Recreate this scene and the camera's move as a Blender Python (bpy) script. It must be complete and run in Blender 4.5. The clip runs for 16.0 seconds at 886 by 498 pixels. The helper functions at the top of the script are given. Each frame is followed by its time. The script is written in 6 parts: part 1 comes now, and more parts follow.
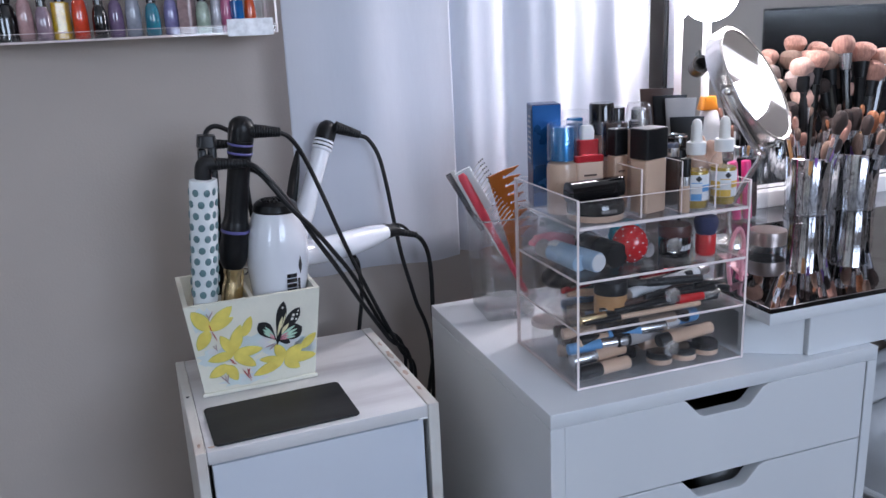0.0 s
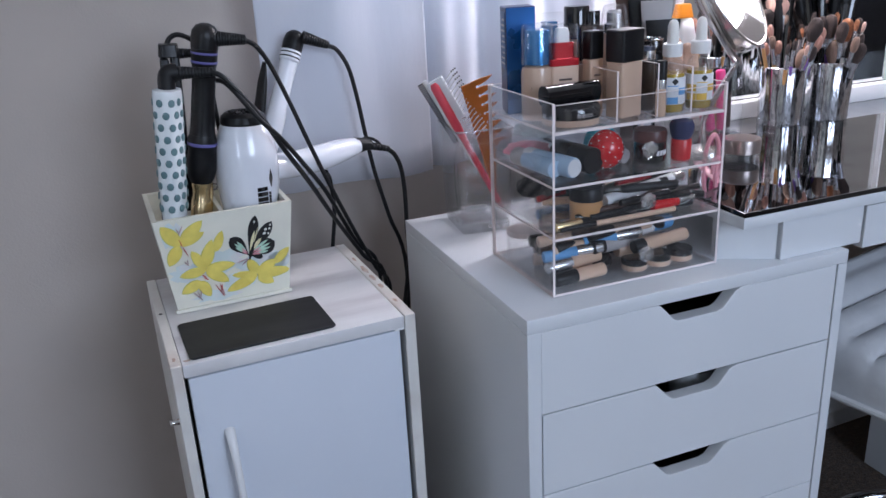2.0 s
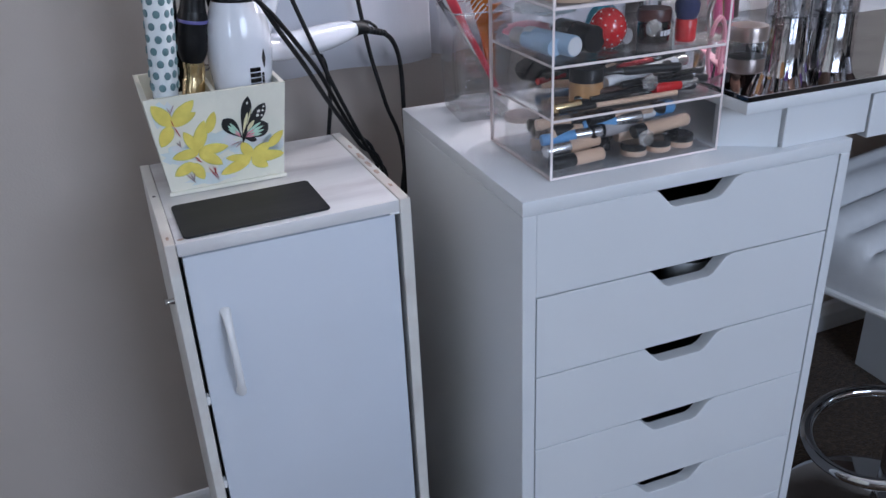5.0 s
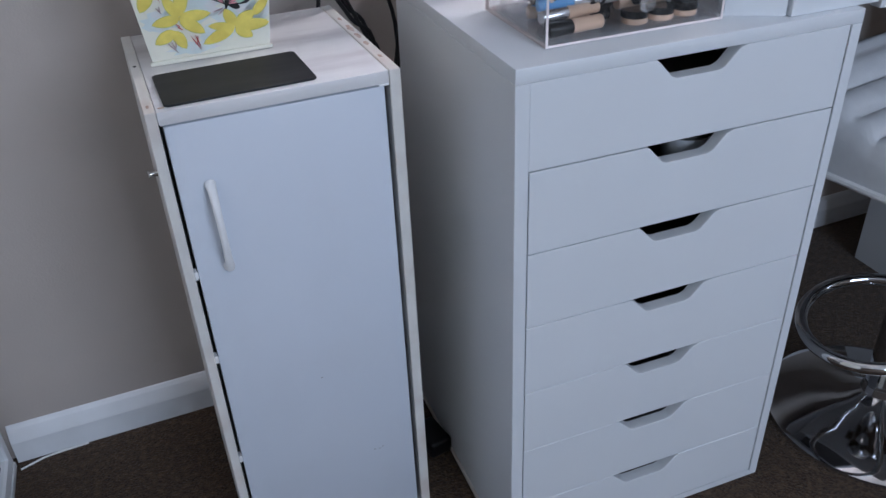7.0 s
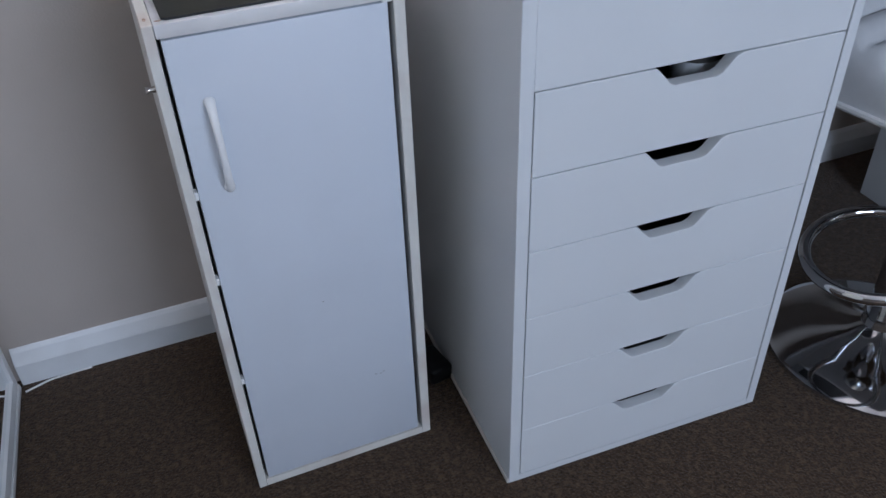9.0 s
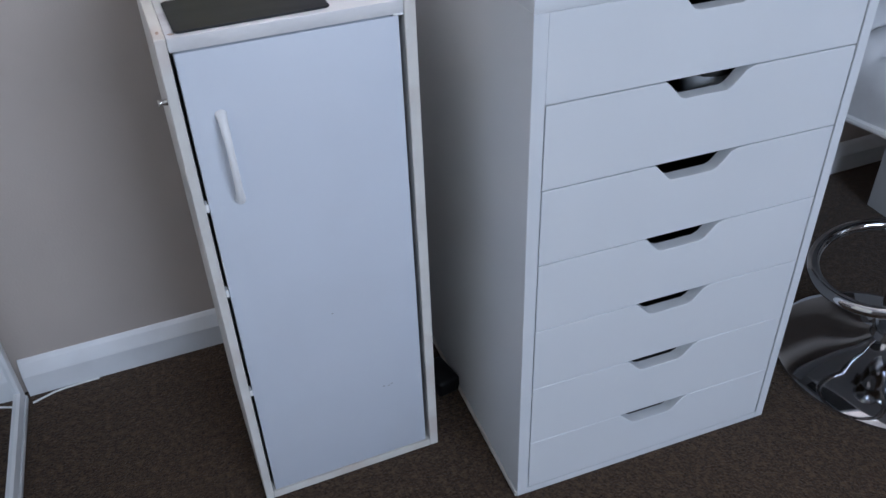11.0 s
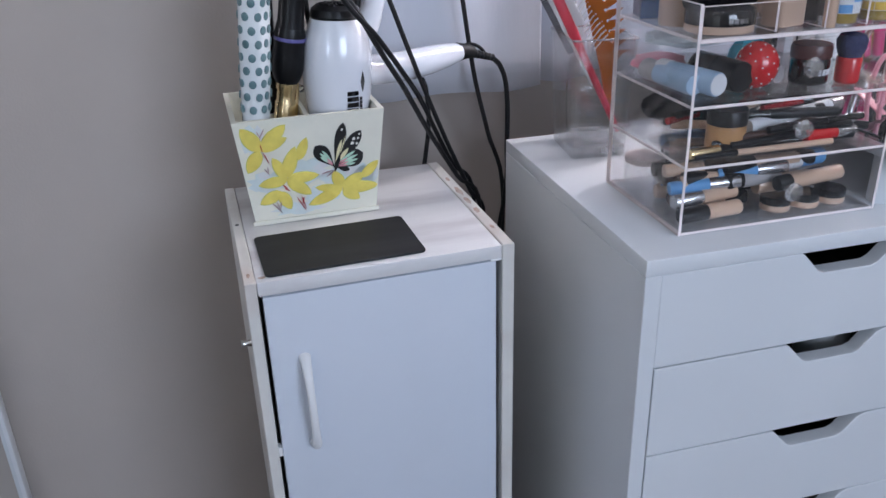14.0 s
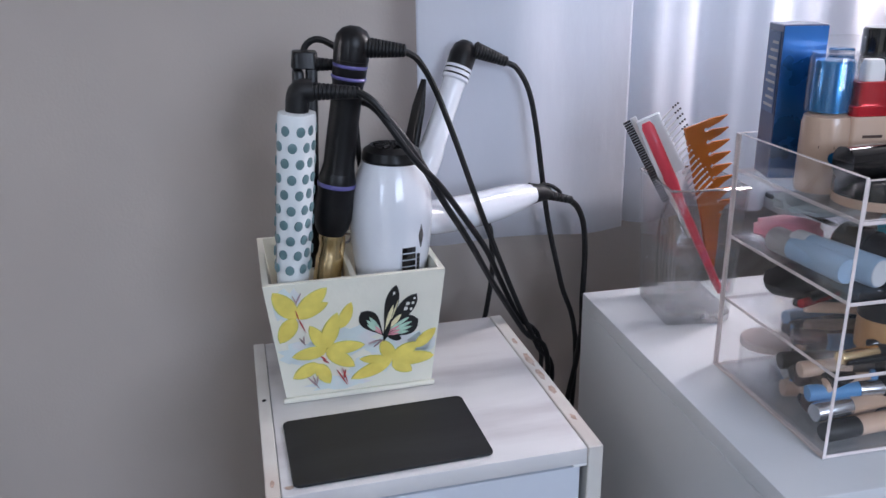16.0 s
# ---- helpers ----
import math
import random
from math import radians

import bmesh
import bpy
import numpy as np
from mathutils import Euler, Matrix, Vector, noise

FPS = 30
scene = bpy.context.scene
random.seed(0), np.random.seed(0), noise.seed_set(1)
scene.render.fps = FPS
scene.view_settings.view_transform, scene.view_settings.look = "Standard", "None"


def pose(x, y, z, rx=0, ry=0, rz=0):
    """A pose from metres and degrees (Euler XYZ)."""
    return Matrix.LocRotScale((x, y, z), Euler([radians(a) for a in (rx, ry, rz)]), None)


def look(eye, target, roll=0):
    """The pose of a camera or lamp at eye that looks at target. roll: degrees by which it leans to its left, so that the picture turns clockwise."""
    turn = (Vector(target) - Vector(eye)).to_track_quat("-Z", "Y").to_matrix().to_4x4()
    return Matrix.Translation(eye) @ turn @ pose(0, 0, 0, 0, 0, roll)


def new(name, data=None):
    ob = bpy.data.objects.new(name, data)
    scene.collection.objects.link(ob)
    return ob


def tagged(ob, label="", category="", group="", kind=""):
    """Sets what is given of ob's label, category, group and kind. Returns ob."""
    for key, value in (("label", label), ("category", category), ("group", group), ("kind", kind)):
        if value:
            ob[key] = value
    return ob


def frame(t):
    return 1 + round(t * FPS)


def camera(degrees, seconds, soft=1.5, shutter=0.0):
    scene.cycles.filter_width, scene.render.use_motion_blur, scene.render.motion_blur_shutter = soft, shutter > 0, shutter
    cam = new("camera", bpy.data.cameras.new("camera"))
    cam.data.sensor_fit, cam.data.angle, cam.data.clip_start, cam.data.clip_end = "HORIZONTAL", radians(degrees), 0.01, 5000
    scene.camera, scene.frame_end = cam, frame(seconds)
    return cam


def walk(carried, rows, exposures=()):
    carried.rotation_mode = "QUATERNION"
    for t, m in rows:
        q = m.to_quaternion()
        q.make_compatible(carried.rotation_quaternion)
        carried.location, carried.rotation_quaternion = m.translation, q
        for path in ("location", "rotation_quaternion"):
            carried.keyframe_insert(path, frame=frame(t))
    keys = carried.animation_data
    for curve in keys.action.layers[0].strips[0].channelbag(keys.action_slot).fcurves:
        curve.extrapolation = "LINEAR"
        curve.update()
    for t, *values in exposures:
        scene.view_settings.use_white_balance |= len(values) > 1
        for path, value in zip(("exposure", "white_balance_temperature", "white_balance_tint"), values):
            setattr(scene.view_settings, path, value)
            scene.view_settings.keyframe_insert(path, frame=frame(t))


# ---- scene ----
cam = camera(56.6, 16.0)
PATH = [
    (0, (-0.373, -0.755, 1.242), (0.246, 1.071, 0.713), -2.7),
    (0.5, (-0.372, -0.752, 1.238), (0.244, 1.065, 0.67), -3.1),
    (1, (-0.375, -0.748, 1.228), (0.261, 1.048, 0.619), -2.9),
    (1.5, (-0.374, -0.75, 1.218), (0.274, 1.028, 0.571), -2.9),
    (2, (-0.376, -0.75, 1.212), (0.282, 1.008, 0.523), -3.1),
    (2.5, (-0.376, -0.751, 1.207), (0.277, 0.997, 0.487), -3.3),
    (3, (-0.377, -0.754, 1.198), (0.265, 0.987, 0.452), -3.3),
    (3.5, (-0.378, -0.755, 1.191), (0.254, 0.977, 0.416), -3.1),
    (6, (-0.364, -0.759, 1.156), (0.234, 0.886, 0.187), -2.4),
    (6.5, (-0.359, -0.76, 1.144), (0.217, 0.86, 0.121), -2.6),
    (7, (-0.358, -0.759, 1.127), (0.202, 0.83, 0.05), -2.6),
    (7.5, (-0.36, -0.76, 1.115), (0.182, 0.799, -0.014), -2.4),
    (8, (-0.361, -0.763, 1.105), (0.166, 0.77, -0.067), -2.4),
    (10.5, (-0.365, -0.758, 1.104), (0.16, 0.75, -0.1), -2.1),
    (11, (-0.369, -0.757, 1.107), (0.154, 0.773, -0.07), -2.2),
    (11.5, (-0.372, -0.75, 1.117), (0.145, 0.803, -0.031), -2.2),
    (12, (-0.376, -0.743, 1.127), (0.129, 0.851, 0.03), -2.4),
    (12.5, (-0.38, -0.73, 1.139), (0.118, 0.909, 0.107), -2.5),
    (13, (-0.381, -0.71, 1.15), (0.1, 0.971, 0.179), -2.4),
    (13.5, (-0.375, -0.682, 1.159), (0.091, 1.041, 0.258), -2.0),
    (14, (-0.367, -0.641, 1.164), (0.083, 1.116, 0.323), -1.7),
    (14.5, (-0.361, -0.579, 1.172), (0.061, 1.209, 0.382), -1.7),
    (15, (-0.357, -0.52, 1.186), (0.051, 1.293, 0.449), -1.5),
    (15.5, (-0.355, -0.477, 1.189), (0.047, 1.36, 0.508), -1.3),
    (16, (-0.349, -0.446, 1.194), (0.033, 1.402, 0.532), -1.0),
]
walk(cam, [(t, look(eye, target, roll)) for t, eye, target, roll in PATH],
     [(0, -0.25, 5860, 16), (3.5, -0.17, 5840, 16), (8, -0.19, 5880, 15), (11, 0.01, 5900, 15), (16, -0.08, 5980, 17)])

# ---- world, sun, large lights ----
world = bpy.data.worlds.new("world")
scene.world = world
world.use_nodes = True
_bg = world.node_tree.nodes["Background"]
_sky = world.node_tree.nodes.new("ShaderNodeTexSky")
_sky.sky_type, _sky.sun_disc = "NISHITA", False
_sky.sun_elevation, _sky.sun_rotation = radians(38), radians(140)
world.node_tree.links.new(_sky.outputs[0], _bg.inputs[0])
_bg.inputs[1].default_value = 0.12
scene.cycles.transparent_max_bounces = 24


def area_lamp(name, m, sx, sy, watts, colour):
    data = bpy.data.lights.new(name, "AREA")
    data.shape, data.size, data.size_y, data.energy, data.color = "RECTANGLE", sx, sy, watts, colour
    ob = new(name, data)
    ob.matrix_world = m
    return ob


# daylight through the big window behind the walker, and through the curtained window
area_lamp("daylight_front_window", look((0.70, -2.93, 1.74), (0.10, 0.3, 0.80)), 1.4, 1.05, 51, (0.765, 0.88, 1.0))
area_lamp("daylight_curtain_window", look((0.16, 0.74, 1.5), (0.16, 0, 1.45)), 0.56, 1.05, 4.0, (0.86, 0.92, 1.0))

# ---- materials ----
MATS = {}


def mat(name, colour, rough=0.5, metal=0.0, vary=0.08, scale=30.0, bump=0.0, bump_scale=200.0, spec=0.5, coat=0.0,
        second=None, second_scale=4.0, second_amount=0.0, sheen=0.0, by_object=0.0, stretch=(1, 1, 1)):
    """A surface with fine grain, a slow change of tone or stain, and relief."""
    if name in MATS:
        return MATS[name]
    m = bpy.data.materials.new(name)
    m.use_nodes = True
    nt, n = m.node_tree, m.node_tree.nodes
    b = n["Principled BSDF"]
    tc = n.new("ShaderNodeTexCoord")
    mp = n.new("ShaderNodeMapping")
    mp.inputs["Scale"].default_value = stretch
    nt.links.new(tc.outputs["Object"], mp.inputs[0])
    fine = n.new("ShaderNodeTexNoise")
    fine.inputs["Scale"].default_value, fine.inputs["Detail"].default_value = scale, 5
    nt.links.new(mp.outputs[0], fine.inputs["Vector"])
    ramp = n.new("ShaderNodeMapRange")
    ramp.inputs[1].default_value, ramp.inputs[2].default_value = 0.3, 0.7
    ramp.inputs[3].default_value, ramp.inputs[4].default_value = 1 - vary, 1 + vary
    nt.links.new(fine.outputs[0], ramp.inputs[0])
    mul = n.new("ShaderNodeMix")
    mul.data_type, mul.blend_type = "RGBA", "MULTIPLY"
    mul.inputs[0].default_value = 1
    mul.inputs[6].default_value = (*colour, 1)
    nt.links.new(ramp.outputs[0], mul.inputs[7])
    out = mul.outputs[2]
    if second:
        slow = n.new("ShaderNodeTexNoise")
        slow.inputs["Scale"].default_value, slow.inputs["Detail"].default_value = second_scale, 6
        nt.links.new(mp.outputs[0], slow.inputs["Vector"])
        r2 = n.new("ShaderNodeMapRange")
        r2.inputs[1].default_value, r2.inputs[2].default_value = 0.48, 0.68
        r2.inputs[3].default_value, r2.inputs[4].default_value = 0, second_amount
        nt.links.new(slow.outputs[0], r2.inputs[0])
        mx = n.new("ShaderNodeMix")
        mx.data_type = "RGBA"
        nt.links.new(r2.outputs[0], mx.inputs[0])
        nt.links.new(out, mx.inputs[6])
        mx.inputs[7].default_value = (*second, 1)
        out = mx.outputs[2]
    if by_object:
        info = n.new("ShaderNodeObjectInfo")
        hue = n.new("ShaderNodeHueSaturation")
        r3 = n.new("ShaderNodeMapRange")
        r3.inputs[3].default_value, r3.inputs[4].default_value = 1 - by_object, 1 + by_object
        nt.links.new(info.outputs["Random"], r3.inputs[0])
        nt.links.new(r3.outputs[0], hue.inputs["Value"])
        nt.links.new(out, hue.inputs["Color"])
        out = hue.outputs[0]
    nt.links.new(out, b.inputs["Base Color"])
    rr = n.new("ShaderNodeMapRange")
    rr.inputs[3].default_value, rr.inputs[4].default_value = max(0.02, rough * 0.85), min(1, rough * 1.15)
    nt.links.new(fine.outputs[0], rr.inputs[0])
    nt.links.new(rr.outputs[0], b.inputs["Roughness"])
    b.inputs["Metallic"].default_value = metal
    b.inputs["Specular IOR Level"].default_value = spec
    b.inputs["Coat Weight"].default_value = coat
    b.inputs["Coat Roughness"].default_value = 0.06
    b.inputs["Sheen Weight"].default_value = sheen
    if bump:
        bn = n.new("ShaderNodeTexNoise")
        bn.inputs["Scale"].default_value, bn.inputs["Detail"].default_value = bump_scale, 4
        nt.links.new(mp.outputs[0], bn.inputs["Vector"])
        bp = n.new("ShaderNodeBump")
        bp.inputs["Strength"].default_value, bp.inputs["Distance"].default_value = bump, 0.004
        nt.links.new(bn.outputs[0], bp.inputs["Height"])
        nt.links.new(bp.outputs[0], b.inputs["Normal"])
    MATS[name] = m
    return m


def clear(name, tint=(0.97, 0.97, 0.97), rough=0.03, ior=1.45, haze=0.0):
    """Thin clear plastic or glass: lets light straight through, with gloss on top and white haze for scratches and
    painted brightness.
    """
    if name in MATS:
        return MATS[name]
    m = bpy.data.materials.new(name)
    m.use_nodes = True
    nt, n = m.node_tree, m.node_tree.nodes
    n.remove(n["Principled BSDF"])
    tr, gl, di = n.new("ShaderNodeBsdfTransparent"), n.new("ShaderNodeBsdfGlossy"), n.new("ShaderNodeBsdfDiffuse")
    tr.inputs[0].default_value = (*tint, 1)
    gl.inputs["Roughness"].default_value = rough
    di.inputs[0].default_value = (0.8, 0.8, 0.82, 1)
    lw, pw_, fr = n.new("ShaderNodeLayerWeight"), n.new("ShaderNodeMath"), n.new("ShaderNodeMapRange")
    lw.inputs[0].default_value = 0.5
    pw_.operation = "POWER"
    pw_.inputs[1].default_value = 4.0
    nt.links.new(lw.outputs["Facing"], pw_.inputs[0])
    nt.links.new(pw_.outputs[0], fr.inputs[0])
    fr.inputs[3].default_value, fr.inputs[4].default_value = ((ior - 1) / (ior + 1)) ** 2, 0.75
    tc, no = n.new("ShaderNodeTexCoord"), n.new("ShaderNodeTexNoise")
    no.inputs["Scale"].default_value, no.inputs["Detail"].default_value = 25, 7
    nt.links.new(tc.outputs["Object"], no.inputs["Vector"])
    hz = n.new("ShaderNodeMapRange")
    hz.inputs[1].default_value, hz.inputs[2].default_value = 0.35, 0.75
    hz.inputs[3].default_value, hz.inputs[4].default_value = haze * 0.4, haze * 1.8
    nt.links.new(no.outputs[0], hz.inputs[0])
    a, b2 = n.new("ShaderNodeMixShader"), n.new("ShaderNodeMixShader")
    nt.links.new(hz.outputs[0], a.inputs[0])
    nt.links.new(tr.outputs[0], a.inputs[1])
    nt.links.new(di.outputs[0], a.inputs[2])
    nt.links.new(fr.outputs[0], b2.inputs[0])
    nt.links.new(a.outputs[0], b2.inputs[1])
    nt.links.new(gl.outputs[0], b2.inputs[2])
    nt.links.new(b2.outputs[0], n["Material Output"].inputs[0])
    MATS[name] = m
    return m


def cloth(name, colour, through_amount=0.45):
    """Woven cloth that lets part of the light through."""
    m = bpy.data.materials.new(name)
    m.use_nodes = True
    nt, n = m.node_tree, m.node_tree.nodes
    n.remove(n["Principled BSDF"])
    di, tl, mx = n.new("ShaderNodeBsdfDiffuse"), n.new("ShaderNodeBsdfTranslucent"), n.new("ShaderNodeMixShader")
    tc, no, bp = n.new("ShaderNodeTexCoord"), n.new("ShaderNodeTexNoise"), n.new("ShaderNodeBump")
    mp = n.new("ShaderNodeMapping")
    mp.inputs["Scale"].default_value = (1, 1, 0.25)
    nt.links.new(tc.outputs["Object"], mp.inputs[0])
    no.inputs["Scale"].default_value, no.inputs["Detail"].default_value = 40, 8
    nt.links.new(mp.outputs[0], no.inputs["Vector"])
    bp.inputs["Strength"].default_value, bp.inputs["Distance"].default_value = 0.35, 0.003
    nt.links.new(no.outputs[0], bp.inputs["Height"])
    nt.links.new(bp.outputs[0], di.inputs["Normal"])
    di.inputs[0].default_value, tl.inputs[0].default_value = (*colour, 1), (*colour, 1)
    mx.inputs[0].default_value = through_amount
    nt.links.new(di.outputs[0], mx.inputs[1])
    nt.links.new(tl.outputs[0], mx.inputs[2])
    nt.links.new(mx.outputs[0], n["Material Output"].inputs[0])
    return m


def glow(name, colour, strength):
    m = bpy.data.materials.new(name)
    m.use_nodes = True
    b = m.node_tree.nodes["Principled BSDF"]
    b.inputs["Emission Color"].default_value, b.inputs["Emission Strength"].default_value = (*colour, 1), strength
    return m


WALL = mat("wall_paint", (0.452, 0.400, 0.357), 0.75, vary=0.025, scale=8, bump=0.08, bump_scale=260, second=(0.405, 0.354, 0.315), second_scale=1.6, second_amount=0.5)
CEIL = mat("ceiling_paint", (0.78, 0.78, 0.77), 0.9, vary=0.02)
CARPET = mat("carpet", (0.049, 0.0305, 0.0185), 1.0, vary=0.7, scale=210, bump=1.0, bump_scale=260, spec=0.05, second=(0.130, 0.083, 0.051), second_scale=85, second_amount=0.5, sheen=0.15)
SKIRT = mat("skirting_paint", (0.72, 0.74, 0.76), 0.4, vary=0.03, scale=12, second=(0.58, 0.58, 0.58), second_scale=9, second_amount=0.35)
LAMINATE = mat("white_laminate", (0.685, 0.708, 0.735), 0.42, vary=0.012, scale=6, bump=0.02, bump_scale=700, second=(0.65, 0.672, 0.698), second_scale=2.0, second_amount=0.4)
# The stretched grey second tone paints stains and the cords' shadow bands together.
OLDWHITE = mat("worn_shadow_banded_laminate", (0.70, 0.69, 0.69), 0.45, vary=0.03, scale=14, bump=0.04, bump_scale=300, second=(0.47, 0.44, 0.45), second_scale=6, second_amount=0.75, stretch=(0.7, 3.4, 1))
OLDEDGE = mat("worn_cream_edge", (0.69, 0.67, 0.63), 0.5, vary=0.05, scale=25, second=(0.52, 0.40, 0.34), second_scale=11, second_amount=0.4)
DOORBLUE = mat("cool_white_door", (0.618, 0.658, 0.728), 0.40, vary=0.012, scale=5, second=(0.55, 0.58, 0.63), second_scale=7, second_amount=0.22)
# Near-black colour for the painted shade in the cabinet's door gaps.
GAPSHADE = mat("gap_shade", (0.012, 0.012, 0.014), 0.8, vary=0.1)
INSIDE = mat("drawer_inside", (0.10, 0.10, 0.10), 0.7, vary=0.1)
CREAM = mat("cream_paint", (0.77, 0.75, 0.64), 0.5, vary=0.05, scale=18, bump=0.12, bump_scale=120, second=(0.66, 0.70, 0.60), second_scale=13, second_amount=0.5)
WOODIN = mat("pale_wood", (0.55, 0.49, 0.40), 0.6, vary=0.12, scale=40)
BLACKP = mat("black_plastic", (0.007, 0.007, 0.008), 0.36, vary=0.15, scale=60, bump=0.05, bump_scale=500, spec=0.3, second=(0.012, 0.012, 0.013), second_scale=30, second_amount=0.3)
BLACKM = mat("black_rubber", (0.008, 0.008, 0.009), 0.5, vary=0.2, scale=80, spec=0.35)
BLACKG = mat("black_gloss", (0.005, 0.005, 0.006), 0.10, vary=0.1, coat=0.5)
WHITEP = mat("white_plastic", (0.76, 0.78, 0.83), 0.16, vary=0.015, scale=10, coat=0.4)
WHITEM = mat("white_matt_plastic", (0.80, 0.80, 0.80), 0.45, vary=0.02)
CHROME = mat("chrome", (0.56, 0.565, 0.58), 0.05, metal=1.0, vary=0.03, scale=15)
STEEL = mat("brushed_steel", (0.62, 0.60, 0.58), 0.25, metal=1.0, vary=0.06, scale=60)
GOLD = mat("gold_barrel", (0.85, 0.66, 0.38), 0.24, metal=1.0, vary=0.06, scale=50)
MIRROR = mat("mirror_glass", (0.86, 0.88, 0.88), 0.02, metal=1.0, vary=0.01)
BLACKGLASS = mat("dark_mirrored_glass", (0.36, 0.36, 0.375), 0.028, metal=1.0, vary=0.05, scale=9, second=(0.17, 0.17, 0.18), second_scale=20, second_amount=0.4)
ACRYLIC = clear("clear_acrylic", (0.985, 0.985, 0.985), 0.04, 1.45, 0.014)
GLASS = clear("clear_glass", (0.975, 0.98, 0.98), 0.02, 1.5, 0.03)
# Opaque pale pink paints the glow that clear acrylic gathers at its edges.
EDGE = mat("acrylic_lit_edge", (0.86, 0.77, 0.755), 0.12, vary=0.1, scale=40, coat=0.6)
CURTAIN = cloth("curtain_cloth", (0.765, 0.78, 0.83), 0.36)
SLATE = mat("dark_slate_card", (0.016, 0.016, 0.017), 0.6, vary=0.12, scale=30, spec=0.3, second=(0.030, 0.030, 0.031), second_scale=9, second_amount=0.6, stretch=(0.5, 2, 1))

# ---- mesh helpers ----


def bm_box(x0, y0, z0, x1, y1, z1, bevel=0.0, seg=2):
    bm = bmesh.new()
    bmesh.ops.create_cube(bm, size=1, matrix=Matrix.Translation(((x0 + x1) / 2, (y0 + y1) / 2, (z0 + z1) / 2)) @ Matrix.Diagonal((abs(x1 - x0), abs(y1 - y0), abs(z1 - z0), 1)))
    if bevel:
        bmesh.ops.bevel(bm, geom=bm.edges[:], offset=bevel, segments=seg, profile=0.5, affect="EDGES")
    return bm


def bm_lathe(profile, seg=24):
    """Rings (radius, z) turned round the z axis, ends closed."""
    bm = bmesh.new()
    rings = []
    for r, z in profile:
        rings.append([bm.verts.new((r * math.cos(2 * math.pi * i / seg), r * math.sin(2 * math.pi * i / seg), z)) for i in range(seg)])
    for a, b in zip(rings, rings[1:]):
        for i in range(seg):
            bm.faces.new((a[i], a[(i + 1) % seg], b[(i + 1) % seg], b[i]))
    bm.faces.new(list(reversed(rings[0])))
    bm.faces.new(rings[-1])
    return bm


def smooth_line(points, n=6):
    pts = [Vector(p) for p in points]
    if len(pts) < 3:
        return pts
    ext = [2 * pts[0] - pts[1]] + pts + [2 * pts[-1] - pts[-2]]
    out = []
    for i in range(1, len(ext) - 2):
        p0, p1, p2, p3 = ext[i - 1:i + 3]
        for k in range(n):
            t = k / n
            out.append(0.5 * (2 * p1 + (p2 - p0) * t + (2 * p0 - 5 * p1 + 4 * p2 - p3) * t * t + (3 * p1 - p0 - 3 * p2 + p3) * t ** 3))
    return out + [pts[-1]]


def bm_tube(points, radius, seg=8, n=6, closed=False):
    """A round rod along a smooth line; radius a number or a function of 0..1."""
    line = smooth_line(points, n)
    if closed:
        line = line[:-1]
    bm = bmesh.new()
    rings = []
    side = None
    for i, p in enumerate(line):
        a, b = line[i - 1 if closed or i else 0], line[(i + 1) % len(line) if closed or i + 1 < len(line) else i]
        d = (b - a).normalized()
        if side is None:
            side = d.orthogonal().normalized()
        side = (side - d * side.dot(d)).normalized()
        up = d.cross(side)
        r = radius(i / max(1, len(line) - 1)) if callable(radius) else radius
        rings.append([bm.verts.new(p + r * (math.cos(2 * math.pi * k / seg) * side + math.sin(2 * math.pi * k / seg) * up)) for k in range(seg)])
    pairs = list(zip(rings, rings[1:])) + ([(rings[-1], rings[0])] if closed else [])
    for a, b in pairs:
        for k in range(seg):
            bm.faces.new((a[k], a[(k + 1) % seg], b[(k + 1) % seg], b[k]))
    if not closed:
        bm.faces.new(list(reversed(rings[0])))
        bm.faces.new(rings[-1])
    return bm


def bm_prism(poly, y0, y1, bevel=0.0):
    """A polygon of (x, z) given depth along y."""
    bm = bmesh.new()
    front = [bm.verts.new((x, y0, z)) for x, z in poly]
    back = [bm.verts.new((x, y1, z)) for x, z in poly]
    bm.faces.new(front)
    bm.faces.new(list(reversed(back)))
    k = len(poly)
    for i in range(k):
        bm.faces.new((front[i], back[i], back[(i + 1) % k], front[(i + 1) % k]))
    bmesh.ops.recalc_face_normals(bm, faces=bm.faces[:])
    if bevel:
        bmesh.ops.bevel(bm, geom=bm.edges[:], offset=bevel, segments=1, affect="EDGES")
    return bm


def bm_blob(rx, ry, rz, rough=0.0, sub=3, seed=0, freq=30.0):
    bm = bmesh.new()
    bmesh.ops.create_icosphere(bm, subdivisions=sub, radius=1)
    for v in bm.verts:
        k = 1 + rough * noise.noise(v.co * freq * 0.1 + Vector((seed * 3.7, seed, 1)))
        v.co = Vector((v.co.x * rx * k, v.co.y * ry * k, v.co.z * rz * k))
    return bm


def joined(*bms):
    out = bmesh.new()
    for b in bms:
        tmp = bpy.data.meshes.new("tmp")
        b.to_mesh(tmp)
        out.from_mesh(tmp)
        bpy.data.meshes.remove(tmp)
        b.free()
    return out


def moved(bm, m):
    bm.transform(m)
    return bm


def along(a, b):
    """The pose that takes the z axis onto the way from a to b, with its foot at a."""
    a, b = Vector(a), Vector(b)
    return Matrix.Translation(a) @ (b - a).to_track_quat("Z", "Y").to_matrix().to_4x4()


